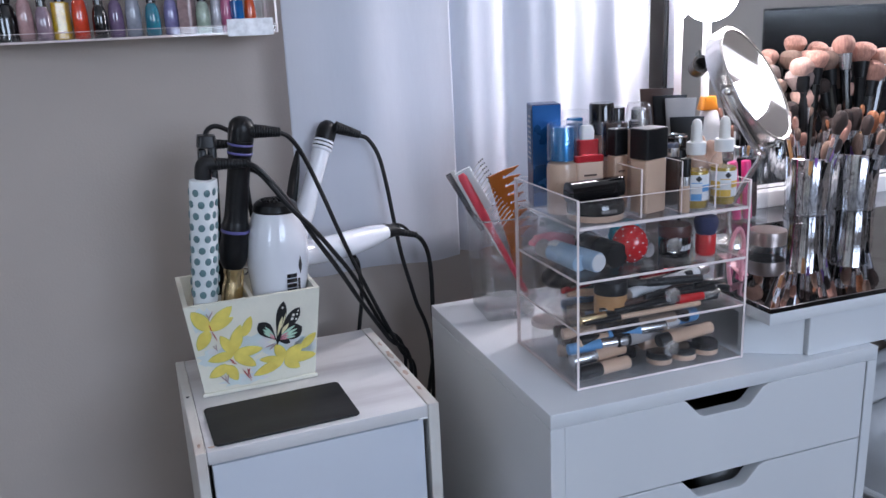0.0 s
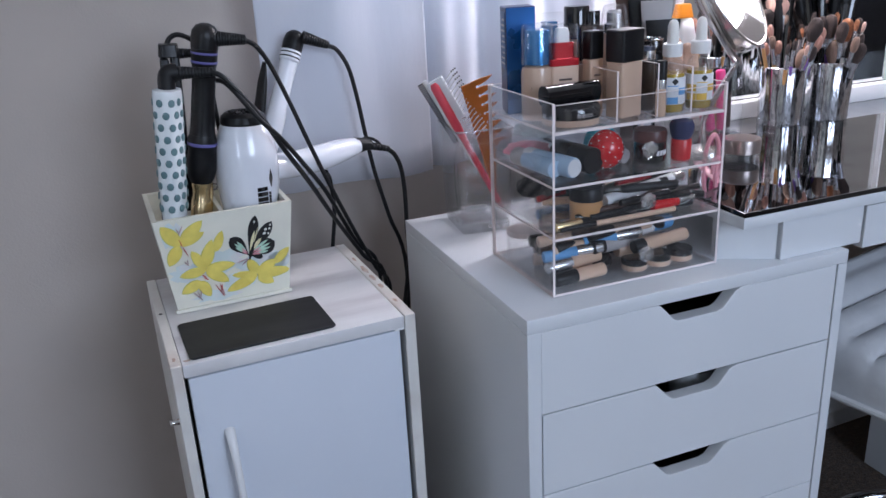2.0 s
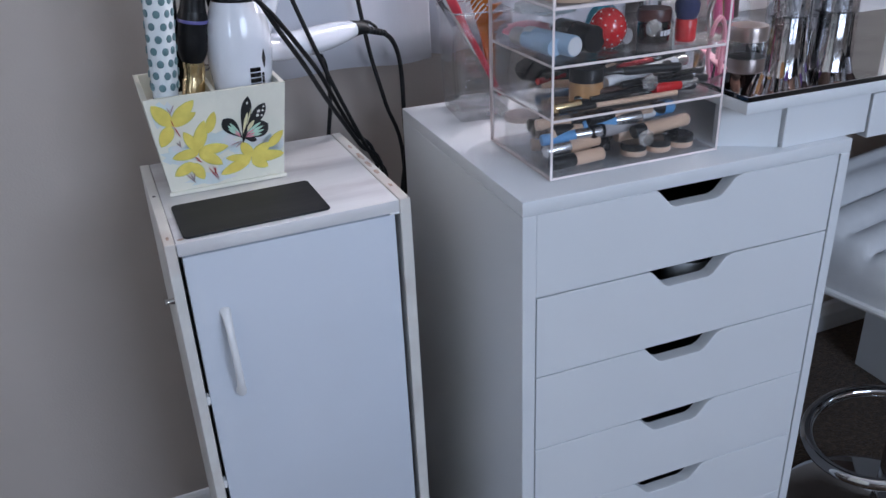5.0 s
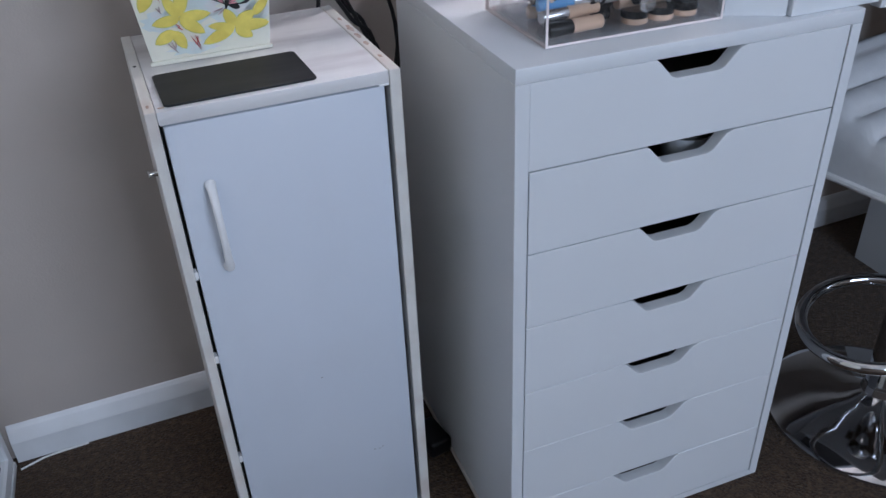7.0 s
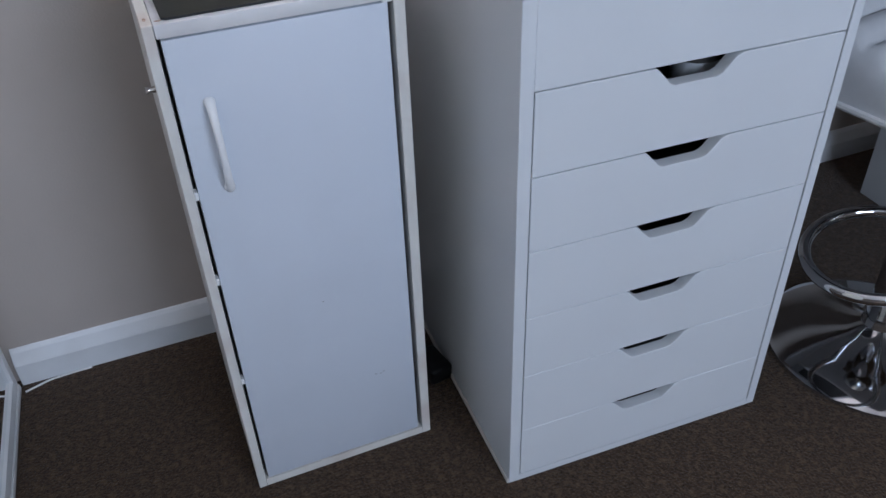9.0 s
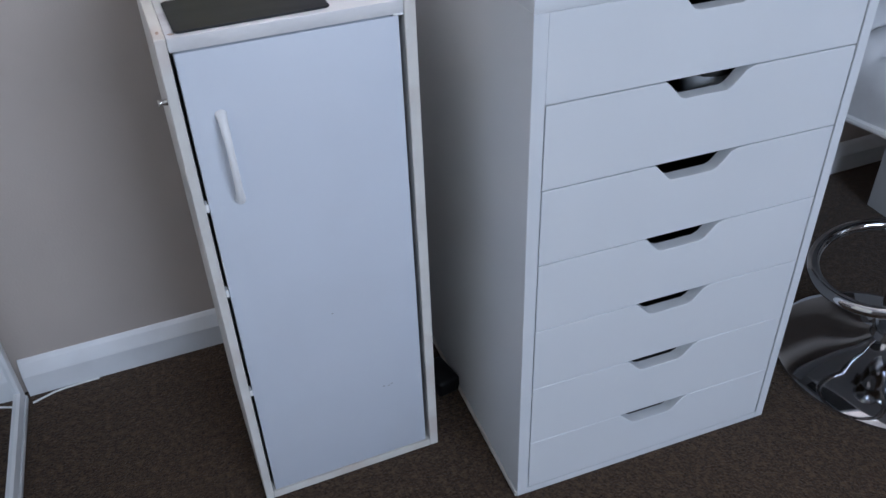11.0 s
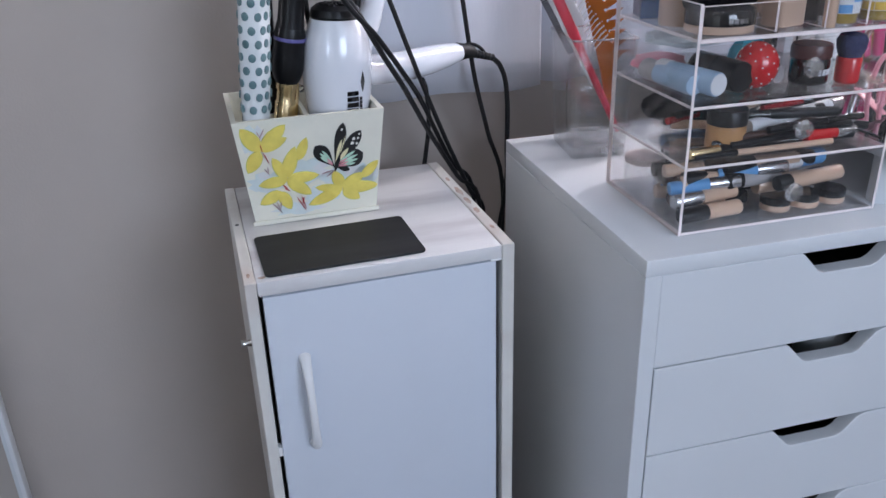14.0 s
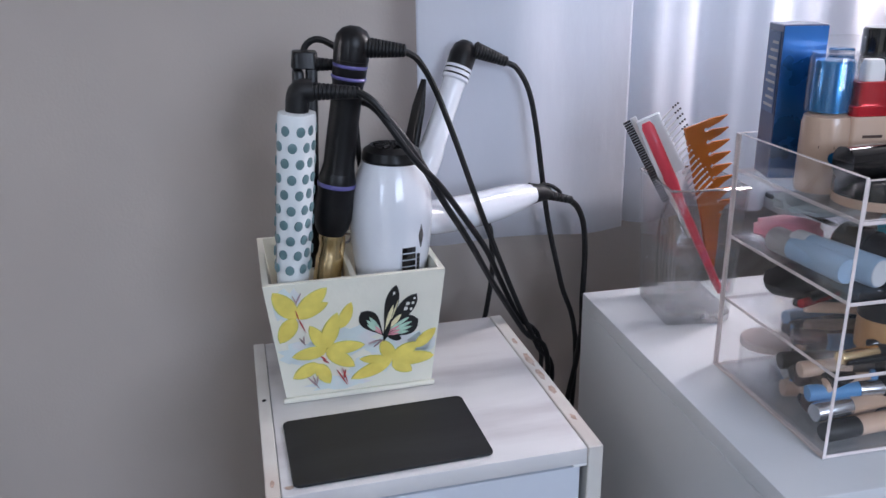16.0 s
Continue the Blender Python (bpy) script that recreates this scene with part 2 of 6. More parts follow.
def mesh_of(name, bm, material, smooth=True):
    bmesh.ops.recalc_face_normals(bm, faces=bm.faces[:])
    me = bpy.data.meshes.new(name)
    bm.to_mesh(me)
    bm.free()
    for mt in (material if isinstance(material, (list, tuple)) else [material]):
        me.materials.append(mt)
    if smooth:
        me.shade_smooth()
        me.set_sharp_from_angle(angle=radians(35))
    return me


def part(name, bm, material, parent, label="", smooth=True):
    """One mesh object under a thing or under a part; the mesh is in the parent's own space."""
    ob = new(name, mesh_of(name, bm, material, smooth))
    ob.parent = parent
    return tagged(ob, label)


def thing(name, label, category, at=(0, 0, 0), rz=0.0, group="", kind="", tilt=None):
    """An Empty at the base of a thing."""
    ob = new(name)
    ob.empty_display_size = 0.02
    ob.matrix_world = tilt if tilt is not None else pose(*at, 0, 0, rz)
    return tagged(ob, label, category, group, kind)


def single(name, bm, material, label, category, group="", kind="", smooth=True):
    ob = new(name, mesh_of(name, bm, material, smooth))
    return tagged(ob, label, category, group, kind)


def structure(name, bm, material, label="", smooth=False):
    return tagged(new(name, mesh_of(name, bm, material, smooth)), label, "", "", "structure")


def soft_rect(w, d, r, n=4):
    """The outline of a rectangle with round corners, about its centre."""
    out = []
    for cx, cy, a0 in ((w / 2 - r, d / 2 - r, 0), (-w / 2 + r, d / 2 - r, 90), (-w / 2 + r, -d / 2 + r, 180), (w / 2 - r, -d / 2 + r, 270)):
        for k in range(n + 1):
            a = radians(a0 + 90 * k / n)
            out.append((cx + r * math.cos(a), cy + r * math.sin(a)))
    return out


def bm_loft(sections):
    """Outlines of equal count, each a list of (x, y, z), skinned and closed."""
    bm = bmesh.new()
    rings = [[bm.verts.new(p) for p in s] for s in sections]
    k = len(rings[0])
    for a, b in zip(rings, rings[1:]):
        for i in range(k):
            bm.faces.new((a[i], a[(i + 1) % k], b[(i + 1) % k], b[i]))
    bm.faces.new(list(reversed(rings[0])))
    bm.faces.new(rings[-1])
    return bm


def bm_soft_box(w, d, h, r, top=1.0, z0=0.0, n=4, edge=0.001):
    """A box with round upright corners, standing on z0."""
    o = soft_rect(w, d, r, n)
    lev = [(1 - 2 * edge / w, 0), (1, edge), (top, h - edge), (top * (1 - 2 * edge / w), h)]
    return bm_loft([[(x * s, y * s, z0 + z) for x, y in o] for s, z in lev])


# ---- the room ----
# the back wall stands a little askew to the drawer unit
MW_ = Matrix.Translation((-0.73, 0.556, 0)) @ pose(0, 0, 0, 0, 0, 2.0) @ Matrix.Translation((0.73, -0.552, 0))
WY = 0.552  # the back wall's face
floor = structure("floor", bm_box(-2.6, -3.1, -0.05, 2.6, 0.95, 0.0), CARPET, "dark brown short-pile carpet")
structure("ceiling", bm_box(-2.6, -3.1, 2.4, 2.6, 0.95, 2.5), CEIL)
# back wall with the window opening behind the curtain
WX0, WX1, WZ0, WZ1 = -0.12, 0.43, 0.98, 2.02
structure("wall_north", moved(joined(bm_box(-2.6, WY, 0, WX0, WY + 0.15, 2.4), bm_box(WX1, WY, 0, 2.6, WY + 0.15, 2.4),
                               bm_box(WX0, WY, 0, WX1, WY + 0.15, WZ0), bm_box(WX0, WY, WZ1, WX1, WY + 0.15, 2.4)), MW_), WALL, "warm grey painted wall")
structure("wall_east", bm_box(2.45, -3.1, 0, 2.6, 0.70, 2.4), WALL)
structure("wall_west", bm_box(-2.6, -3.1, 0, -2.45, WY, 2.4), WALL)
SX0, SX1, SZ0, SZ1 = -0.05, 1.45, 1.1, 2.3
structure("wall_south", joined(bm_box(-2.45, -3.1, 0, SX0, -2.98, 2.4), bm_box(SX1, -3.1, 0, 2.45, -2.98, 2.4),
                               bm_box(SX0, -3.1, 0, SX1, -2.98, SZ0), bm_box(SX0, -3.1, SZ1, SX1, -2.98, 2.4)), WALL)


def skirting(name, x0, x1):
    prof = [(WY, 0), (WY - 0.016, 0), (WY - 0.016, 0.046), (WY - 0.0145, 0.051), (WY - 0.007, 0.071), (WY - 0.003, 0.077), (WY, 0.079)]
    bm = bmesh.new()
    a = [bm.verts.new((x0, y, z)) for y, z in prof]
    b = [bm.verts.new((x1, y, z)) for y, z in prof]
    for i in range(len(prof) - 1):
        bm.faces.new((a[i], a[i + 1], b[i + 1], b[i]))
    bm.faces.new(a)
    bm.faces.new(list(reversed(b)))
    return structure(name, moved(bm, MW_), SKIRT, "white painted moulded skirting board")


skirting("baseboard", -0.7545, 2.45)


def window(name, x0, x1, z0, z1, y, panes=2):
    w = thing(name, "white framed window", "window", kind="structure", tilt=MW_ if y > 0 else Matrix.Identity(4))
    t = 0.035
    part("window_frame", joined(bm_box(x0, y, z0, x0 + t, y + 0.05, z1), bm_box(x1 - t, y, z0, x1, y + 0.05, z1),
                                bm_box(x0 + t, y, z0, x1 - t, y + 0.05, z0 + t), bm_box(x0 + t, y, z1 - t, x1 - t, y + 0.05, z1)), SKIRT, w)
    step = (x1 - x0 - 2 * t) / panes
    for i in range(panes):
        p = part("pane", bm_box(x0 + t + step * i + 0.004, y + 0.02, z0 + t, x0 + t + step * (i + 1) - 0.004, y + 0.026, z1 - t), GLASS, w)
        p.visible_shadow = False
    part("window_sill", bm_box(x0 - 0.03, y - 0.03 if y > 0 else y, z0 - 0.02, x1 + 0.03, y + 0.06, z0, 0.003), SKIRT, w)


window("window_1", WX0, WX1, WZ0, WZ1, WY + 0.06)
window("window_2", SX0, SX1, SZ0, SZ1, -3.06, 3)

# curtain: two hanging widths with folds


def curtain(x0, x1, z0, z1, y, folds, amp, seed, label):
    rnd = random.Random(seed)
    bm = bmesh.new()
    nx, nz = 90, 26
    ph = [rnd.uniform(0, 6.3) for _ in range(4)]
    grid = []
    for j in range(nz + 1):
        v = j / nz
        row = []
        for i in range(nx + 1):
            u = i / nx
            a = amp * (0.75 + 0.25 * math.cos(3 * v + ph[2]))
            yy = y + a * (math.sin(2 * math.pi * folds * u + ph[0] + 0.25 * math.sin(2.2 * v)) + 0.35 * math.sin(2 * math.pi * folds * 2.3 * u + ph[1] + v))
            hem = 0.004 * math.sin(9 * u + ph[3]) * (1 - v)
            row.append(bm.verts.new((x0 + (x1 - x0) * u + 0.012 * (1 - v) * (u - 0.5), yy, z0 + (z1 - z0) * v + hem)))
        grid.append(row)
    for j in range(nz):
        for i in range(nx):
            bm.faces.new((grid[j][i], grid[j][i + 1], grid[j + 1][i + 1], grid[j + 1][i]))
    ob = single("curtain", bm, CURTAIN, label, "curtain", "curtain widths at the window")
    so = ob.modifiers.new("thickness", "SOLIDIFY")
    so.thickness = 0.0016
    return ob


curtain(-0.176, 0.075, 0.866, 2.12, 0.492, 1.1, 0.010, 3, "white cloth curtain hanging flat with a frayed hem")
curtain(0.068, 0.455, 0.872, 2.12, 0.512, 3.1, 0.016, 8, "white cloth curtain in deep folds before the window")
rod = thing("curtain_rod", "white metal curtain rod above the window", "curtain rod", (0, 0, 0))
part("rod", bm_tube([(-0.24, 0.505, 2.13), (0.5, 0.505, 2.13)], 0.009, 12), WHITEM, rod)
for bx in (-0.225, 0.485):
    part("bracket", bm_box(bx - 0.008, 0.505, 2.12, bx + 0.008, WY + 0.03 + 0.035 * bx, 2.14), WHITEM, rod)

# mirrored sliding wardrobe beside the corner
wr = thing("wardrobe", "fitted wardrobe with white-framed mirrored door and added plain sliding door", "wardrobe", (-0.757, 0, 0))
part("carcass", bm_box(-0.62, -1.55, 0.0, -0.045, WY - 0.02, 2.3), LAMINATE, wr)
# The second door is unseen; its cream panel is added to bounce warm light.
for y0, y1, dx in ((-0.52, 0.528, 0.0), (-1.5, -0.5, -0.02)):
    d = part("door", joined(bm_box(-0.026 + dx, y0, 0.018, 0.0 + dx, y0 + 0.022, 2.2, 0.002), bm_box(-0.026 + dx, y1 - 0.022, 0.018, 0.0 + dx, y1, 2.2, 0.002),
                            bm_box(-0.026 + dx, y0 + 0.022, 0.018, 0.0 + dx, y1 - 0.022, 0.042), bm_box(-0.026 + dx, y0 + 0.022, 2.178, 0.0 + dx, y1 - 0.022, 2.2)), SKIRT, wr)
    part("mirror" if dx == 0 else "panel", bm_box(-0.018 + dx, y0 + 0.022, 0.042, -0.006 + dx, y1 - 0.022, 2.178), MIRROR if dx == 0 else CREAM, d, "mirror panel" if dx == 0 else "unseen plain cream panel added for warm bounce", smooth=False)
part("floor_track", bm_box(-0.05, -1.55, 0.0, 0.0015, WY - 0.02, 0.014, 0.003), SKIRT, wr)

# ---- drawer unit ----
DW, DD, DH = 0.471, 0.417, 0.814
du = thing("drawer_unit", "tall white laminate chest of seven drawers with cut-out pulls", "drawer unit", (0, 0, 0))
part("side_panel", bm_box(0, 0, 0, 0.0178, DD, DH - 0.0182, 0.0008, 1), LAMINATE, du)
part("side_panel", bm_box(DW - 0.0155, 0, 0, DW, DD, DH - 0.0182, 0.0008, 1), LAMINATE, du)
part("top_panel", bm_box(0, 0, DH - 0.018, DW, DD, DH, 0.0012, 2), LAMINATE, du)
part("back_panel", bm_box(0.0178, DD - 0.006, 0.0, DW - 0.0155, DD - 0.001, DH - 0.0182), LAMINATE, du)
part("base_trim", bm_box(-0.0035, 0.0010, 0.0, -0.0003, DD, 0.0105, 0.0008, 1), OLDEDGE, du, "thin pale edging strip")
part("plinth", bm_box(0.0178, 0.0004, 0.0, DW - 0.0155, 0.018, 0.0125), LAMINATE, du)
TOPS = [0.7958, 0.6865, 0.5725, 0.459, 0.3455, 0.234, 0.1175, 0.0135]


def drawer_front(z0, z1, x0, x1, n0=0.177, n1=0.301):
    """A front with the slanted pull cut out of its upper edge."""
    bm = bm_prism([(x0, z0), (x1, z0), (x1, z1), (n1, z1), (n1 - 0.010, z1 - 0.0035), (n1 - 0.028, z1 - 0.0225), (n1 - 0.036, z1 - 0.026), (n0 + 0.030, z1 - 0.026), (n0 + 0.023, z1 - 0.0235), (n0 + 0.004, z1 - 0.003), (n0, z1), (x0, z1)], 0.0, 0.018)
    es = [e for e in bm.edges if all(v.co.y < 0.001 for v in e.verts)]
    bmesh.ops.bevel(bm, geom=es, offset=0.0007, segments=1, affect="EDGES")
    return bm


for i in range(7):
    top, bot = TOPS[i], TOPS[i + 1] + (0.0020, 0.0017, 0.0013, 0.0009, 0.0006, 0.0005, 0.0008)[i]
    dr = part("drawer", drawer_front(bot, top, 0.0192 if i else 0.01785, DW - 0.0180, 0.177 - 0.001 * (i > 4)), LAMINATE, du)
    part("drawer_box", joined(bm_box(0.026, 0.0185, bot + 0.006, 0.036, 0.39, top - 0.035), bm_box(DW - 0.037, 0.0185, bot + 0.006, DW - 0.027, 0.39, top - 0.035),
                              bm_box(0.036, 0.0185, bot + 0.006, DW - 0.037, 0.39, bot + 0.011), bm_box(0.036, 0.382, bot + 0.011, DW - 0.037, 0.39, top - 0.035)), INSIDE, dr)
tub = thing("hand_cream_tub", "pale round tub lying inside the second drawer", "tub", (0.283, 0.070, 0.606))
part("body", bm_lathe([(0.028, 0.0), (0.031, 0.004), (0.031, 0.05), (0.029, 0.054)], 20), mat("grey_tub", (0.50, 0.52, 0.54), 0.35, vary=0.05), tub)
part("lid", bm_lathe([(0.0325, 0.054), (0.0325, 0.066), (0.030, 0.068)], 20), STEEL, tub)

# ---- narrow cabinet ----
CW, CD, CH = 0.299, 0.300, 0.780
cab = thing("cabinet", "narrow worn white cabinet with one tall door", "cabinet", (-0.3795, 0.1405, 0), 2.2)
part("side_panel", bm_box(0, 0, 0, 0.0125, CD, CH, 0.001, 1), OLDEDGE, cab)
part("side_panel", bm_box(CW - 0.0145, 0, 0, CW, CD, CH, 0.001, 1), OLDEDGE, cab)
part("top_panel", bm_box(0.0130, 0.0003, CH - 0.0172, CW - 0.0150, CD, CH - 0.0006, 0.0015, 2), OLDWHITE, cab, "white top with stains and painted shadow bands")
part("bottom_panel", bm_box(0.0130, 0.0003, 0.001, CW - 0.0150, CD, 0.015), OLDEDGE, cab)
part("back_panel", bm_box(0.0130, CD - 0.005, 0.016, CW - 0.0150, CD - 0.001, CH - 0.018), OLDEDGE, cab)
# Added dark strips paint the shade seen past both door edges.
part("inner_lining", joined(bm_box(0.0128, 0.022, 0.016, 0.0148, CD - 0.006, CH - 0.018), bm_box(CW - 0.0170, 0.022, 0.016, CW - 0.0150, CD - 0.006, CH - 0.018)), GAPSHADE, cab)
door = part("door", bm_box(0.0172, 0.0012, 0.0175, CW - 0.0215, 0.017, CH - 0.0195, 0.0012, 2), DOORBLUE, cab)
part("handle", bm_tube([(0.0535, 0.0015, 0.681), (0.0535, -0.008, 0.677), (0.0538, -0.017, 0.655), (0.0545, -0.020, 0.624), (0.0552, -0.017, 0.592), (0.0558, -0.008, 0.570), (0.0558, 0.0015, 0.566)],
                       lambda t: 0.0072 - 0.0028 * math.sin(math.pi * t), 12), WHITEM, door, "curved white plastic handle")
for hz in (0.425, 0.238, 0.56):
    part("hinge", bm_box(0.0120, 0.002, hz - 0.006, 0.0170, 0.014, hz + 0.006, 0.001, 1), WHITEM, cab)
part("catch", bm_box(CW - 0.0290, -0.0005, CH - 0.0192, CW - 0.0155, 0.012, CH - 0.0165, 0.0008, 1), WHITEM, cab)
part("cam_screw", moved(bm_lathe([(0.0022, 0), (0.0022, 0.0006), (0.0012, 0.0008)], 10), pose(0.0062, 0.165, CH - 0.0002)), BLACKM, cab)
part("wall_hook", moved(bm_lathe([(0.004, 0), (0.003, 0.008), (0.0045, 0.011)], 10), pose(0, 0.02, 0.70, 0, -90, 0)), STEEL, cab)

CHIP = mat("bare_chipboard", (0.46, 0.33, 0.26), 0.8, vary=0.3, scale=160, second=(0.62, 0.54, 0.48), second_scale=60, second_amount=0.8)
SCUFF = mat("grey_scuff", (0.33, 0.34, 0.36), 0.7, vary=0.2)


def worn_patch(cx, cy, rx, ry, z, seed, axis="z"):
    """A thin ragged patch where the surface has rubbed off."""
    rnd_ = random.Random(seed)
    rim_ = [(rx * math.cos(a * 0.4488) * rnd_.uniform(0.55, 1.0), ry * math.sin(a * 0.4488) * rnd_.uniform(0.55, 1.0)) for a in range(14)]
    if axis == "z":
        return bm_loft([[(cx + x, cy + y, z + h) for x, y in rim_] for h in (-0.0006, 0.0003)])
    return bm_loft([[(cx + x, z + h, cy + y) for x, y in rim_] for h in (-0.0003, 0.0006)])


for k, (wy_, rx_, ry_) in enumerate(((0.178, 0.0045, 0.020), (0.142, 0.0040, 0.014), (0.108, 0.0045, 0.012), (0.225, 0.0030, 0.009), (0.052, 0.0030, 0.008))):
    part("worn_patch", worn_patch(CW - 0.0075, wy_, rx_, ry_, CH, 40 + k), CHIP, cab, "bare brown chipped edge")
for k, (wx_, wy_, rx_, ry_) in enumerate(((0.0062, 0.02, 0.003, 0.006), (0.020, 0.012, 0.005, 0.003))):
    part("worn_patch", worn_patch(wx_, wy_, rx_, ry_, CH - (0.0006 if k else 0.0), 60 + k), CHIP, cab, "bare brown chipped edge")
for k, (wx_, wz_) in enumerate(((0.2140, 0.172), (0.2220, 0.1705), (0.2270, 0.173), (0.149, 0.345))):
    part("scuff", worn_patch(wx_, wz_, 0.0022, 0.0010, 0.0012, 80 + k, "y"), SCUFF, door)

# dark card lying on the cabinet
card = thing("slate_mat", "dark grey rectangular mat with rounded corners lying on the cabinet", "mat", (-0.2715, 0.2075, CH), 3.2)
part("sheet", bm_soft_box(0.1765, 0.107, 0.0026, 0.006, 1.0, 0.0, 5, 0.0006), SLATE, card)

# ---- painted planter box on the cabinet ----
pl = thing("planter_box", "cream wooden box painted with yellow flowers and a butterfly", "box", (-0.2855, 0.36, CH), 2.0)
BH = 0.131


def flare(side, z):
    """Half sizes of the flared box at a height: (half width, front y, back y)."""
    k = z / BH
    return (0.0735 + 0.0140 * k, -0.0605 - 0.0150 * k, 0.060 + 0.014 * k)


def box_wall(which, t=0.006):
    secs = []
    for z in (0.0, 0.006, BH):
        hw, yf, yb = flare(0, z)
        if which == "front":
            secs.append([(-hw, yf, z), (hw, yf, z), (hw, yf + t, z), (-hw, yf + t, z)])
        elif which == "back":
            secs.append([(-hw, yb - t, z), (hw, yb - t, z), (hw, yb, z), (-hw, yb, z)])
        elif which == "left":
            secs.append([(-hw, yf + t + 0.0002, z), (-hw + t, yf + t + 0.0002, z), (-hw + t, yb - t - 0.0002, z), (-hw, yb - t - 0.0002, z)])
        else:
            secs.append([(hw - t, yf + t + 0.0002, z), (hw, yf + t + 0.0002, z), (hw, yb - t - 0.0002, z), (hw - t, yb - t - 0.0002, z)])
    return bm_loft(secs)


for wname in ("front", "back", "left", "right"):
    w_ob = part("wall_panel", box_wall(wname), CREAM, pl)
    if wname == "front":
        front_panel = w_ob
part("bottom_panel", bm_box(-0.067, -0.054, 0.001, 0.067, 0.054, 0.006), WOODIN, pl)
part("divider", bm_box(-0.0035, -0.062, 0.008, 0.0020, 0.062, 0.128, 0.0006, 1), CREAM, pl)
part("divider", bm_box(-0.070, -0.005, 0.008, -0.0040, 0.0, 0.118, 0.0006, 1), CREAM, pl)
part("base_rim", bm_box(-0.0770, -0.0645, 0.0, 0.0770, -0.0606, 0.0055, 0.0012, 2), CREAM, pl)

YELLOW = mat("yellow_petal_paint", (0.80, 0.67, 0.14), 0.45, vary=0.10, scale=60, bump=0.12, bump_scale=150, second=(0.68, 0.52, 0.09), second_scale=38, second_amount=0.6)
SKYWASH = mat("blue_wash_paint", (0.63, 0.71, 0.70), 0.5, vary=0.08, scale=40, second=(0.73, 0.66, 0.66), second_scale=45, second_amount=0.7)
OLIVE = mat("olive_petal_edge_paint", (0.60, 0.58, 0.15), 0.5, vary=0.2, scale=120)
REDSTEM = mat("red_stem_paint", (0.50, 0.06, 0.06), 0.5, vary=0.2)
GREYSTEM = mat("grey_stem_paint", (0.42, 0.30, 0.30), 0.5, vary=0.2)
INKBLACK = mat("black_ink_paint", (0.012, 0.012, 0.012), 0.5, vary=0.2)
MINT = mat("mint_wing_paint", (0.45, 0.66, 0.52), 0.5, vary=0.15, scale=150)
PINKW = mat("pink_wing_paint", (0.72, 0.30, 0.34), 0.5, vary=0.15, scale=150)
WINGWHITE = mat("white_wing_spot_paint", (0.78, 0.77, 0.70), 0.5, vary=0.1, scale=150)
LEMON = mat("pale_yellow_wing_paint", (0.80, 0.74, 0.45), 0.5, vary=0.1, scale=150)


def on_front(x, z, lift):
    """A place on the sloping front: x from the middle, z up from the foot (metres); kept on the panel."""
    hw = 0.0725 + 0.0140 * z / BH
    x, z = max(-hw, min(hw, x)), max(0.007, min(BH - 0.001, z))
    return (x, -0.0605 - 0.0150 * z / BH - lift, z)


def paint(points, lift, dome=0.0):
    """A flat painted shape on the sloping front; dome swells its middle a little."""
    bm = bmesh.new()
    cx = sum(p[0] for p in points) / len(points)
    cz = sum(p[1] for p in points) / len(points)
    mid = bm.verts.new(on_front(cx, cz, lift + dome))
    ring = [bm.verts.new(on_front(x, z, lift + dome * 0.5)) for x, z in points]
    rim = [bm.verts.new(on_front(cx + (x - cx) * 1.02, cz + (z - cz) * 1.02, -0.0006)) for x, z in points]
    k = len(points)
    for i in range(k):
        bm.faces.new((mid, ring[i], ring[(i + 1) % k]))
        bm.faces.new((ring[i], rim[i], rim[(i + 1) % k], ring[(i + 1) % k]))
    return bm


def petal(a, b, width, n=7, blunt=1.0, skew=0.85):
    """A leaf outline from a to b; blunt below 1 rounds it, skew above 1 moves its widest place towards b."""
    (x0, z0), (x1, z1) = a, b
    dx, dz = x1 - x0, z1 - z0
    l = math.hypot(dx, dz)
    px, pz = -dz / l, dx / l
    up, dn = [], []
    for i in range(n + 1):
        t = i / n
        w = width * max(0.0, math.sin(math.pi * t ** skew)) ** blunt * 0.5
        up.append((x0 + dx * t + px * w, z0 + dz * t + pz * w))
        dn.append((x0 + dx * t - px * w, z0 + dz * t - pz * w))
    return up + dn[-2:0:-1]


PETALS = [
    ((-0.0591, 0.0947), (-0.0790, 0.1238), 0.0185), ((-0.0591, 0.0947), (-0.0274, 0.1077), 0.0130), ((-0.0580, 0.0970), (-0.0280, 0.1238), 0.0165), ((-0.0597, 0.0948), (-0.0758, 0.0686), 0.0165),
    ((-0.0323, 0.0561), (-0.0468, 0.0844), 0.0135), ((-0.0172, 0.0781), (-0.0054, 0.1054), 0.0120), ((-0.0339, 0.0569), (-0.0194, 0.0956), 0.0165), ((-0.0328, 0.0555), (0.0064, 0.0565), 0.0145), ((-0.0323, 0.0554), (-0.0043, 0.0321), 0.0155), ((-0.0312, 0.0553), (-0.0656, 0.0513), 0.0140),
    ((0.0333, 0.0357), (0.0230, 0.0592), 0.0145), ((0.0327, 0.0345), (-0.0000, 0.0401), 0.0110), ((0.0327, 0.0339), (-0.0092, 0.0179), 0.0150), ((0.0333, 0.0351), (0.0601, 0.0518), 0.0160), ((0.0569, 0.0461), (0.0784, 0.0660), 0.0120), ((0.0333, 0.0344), (0.0784, 0.0340), 0.0155), ((0.0333, 0.0338), (0.0537, 0.0182), 0.0150),
    ((-0.0398, 0.0405), (-0.0661, 0.0267), 0.0150), ((-0.0414, 0.0407), (-0.0301, 0.0158), 0.0145),
]
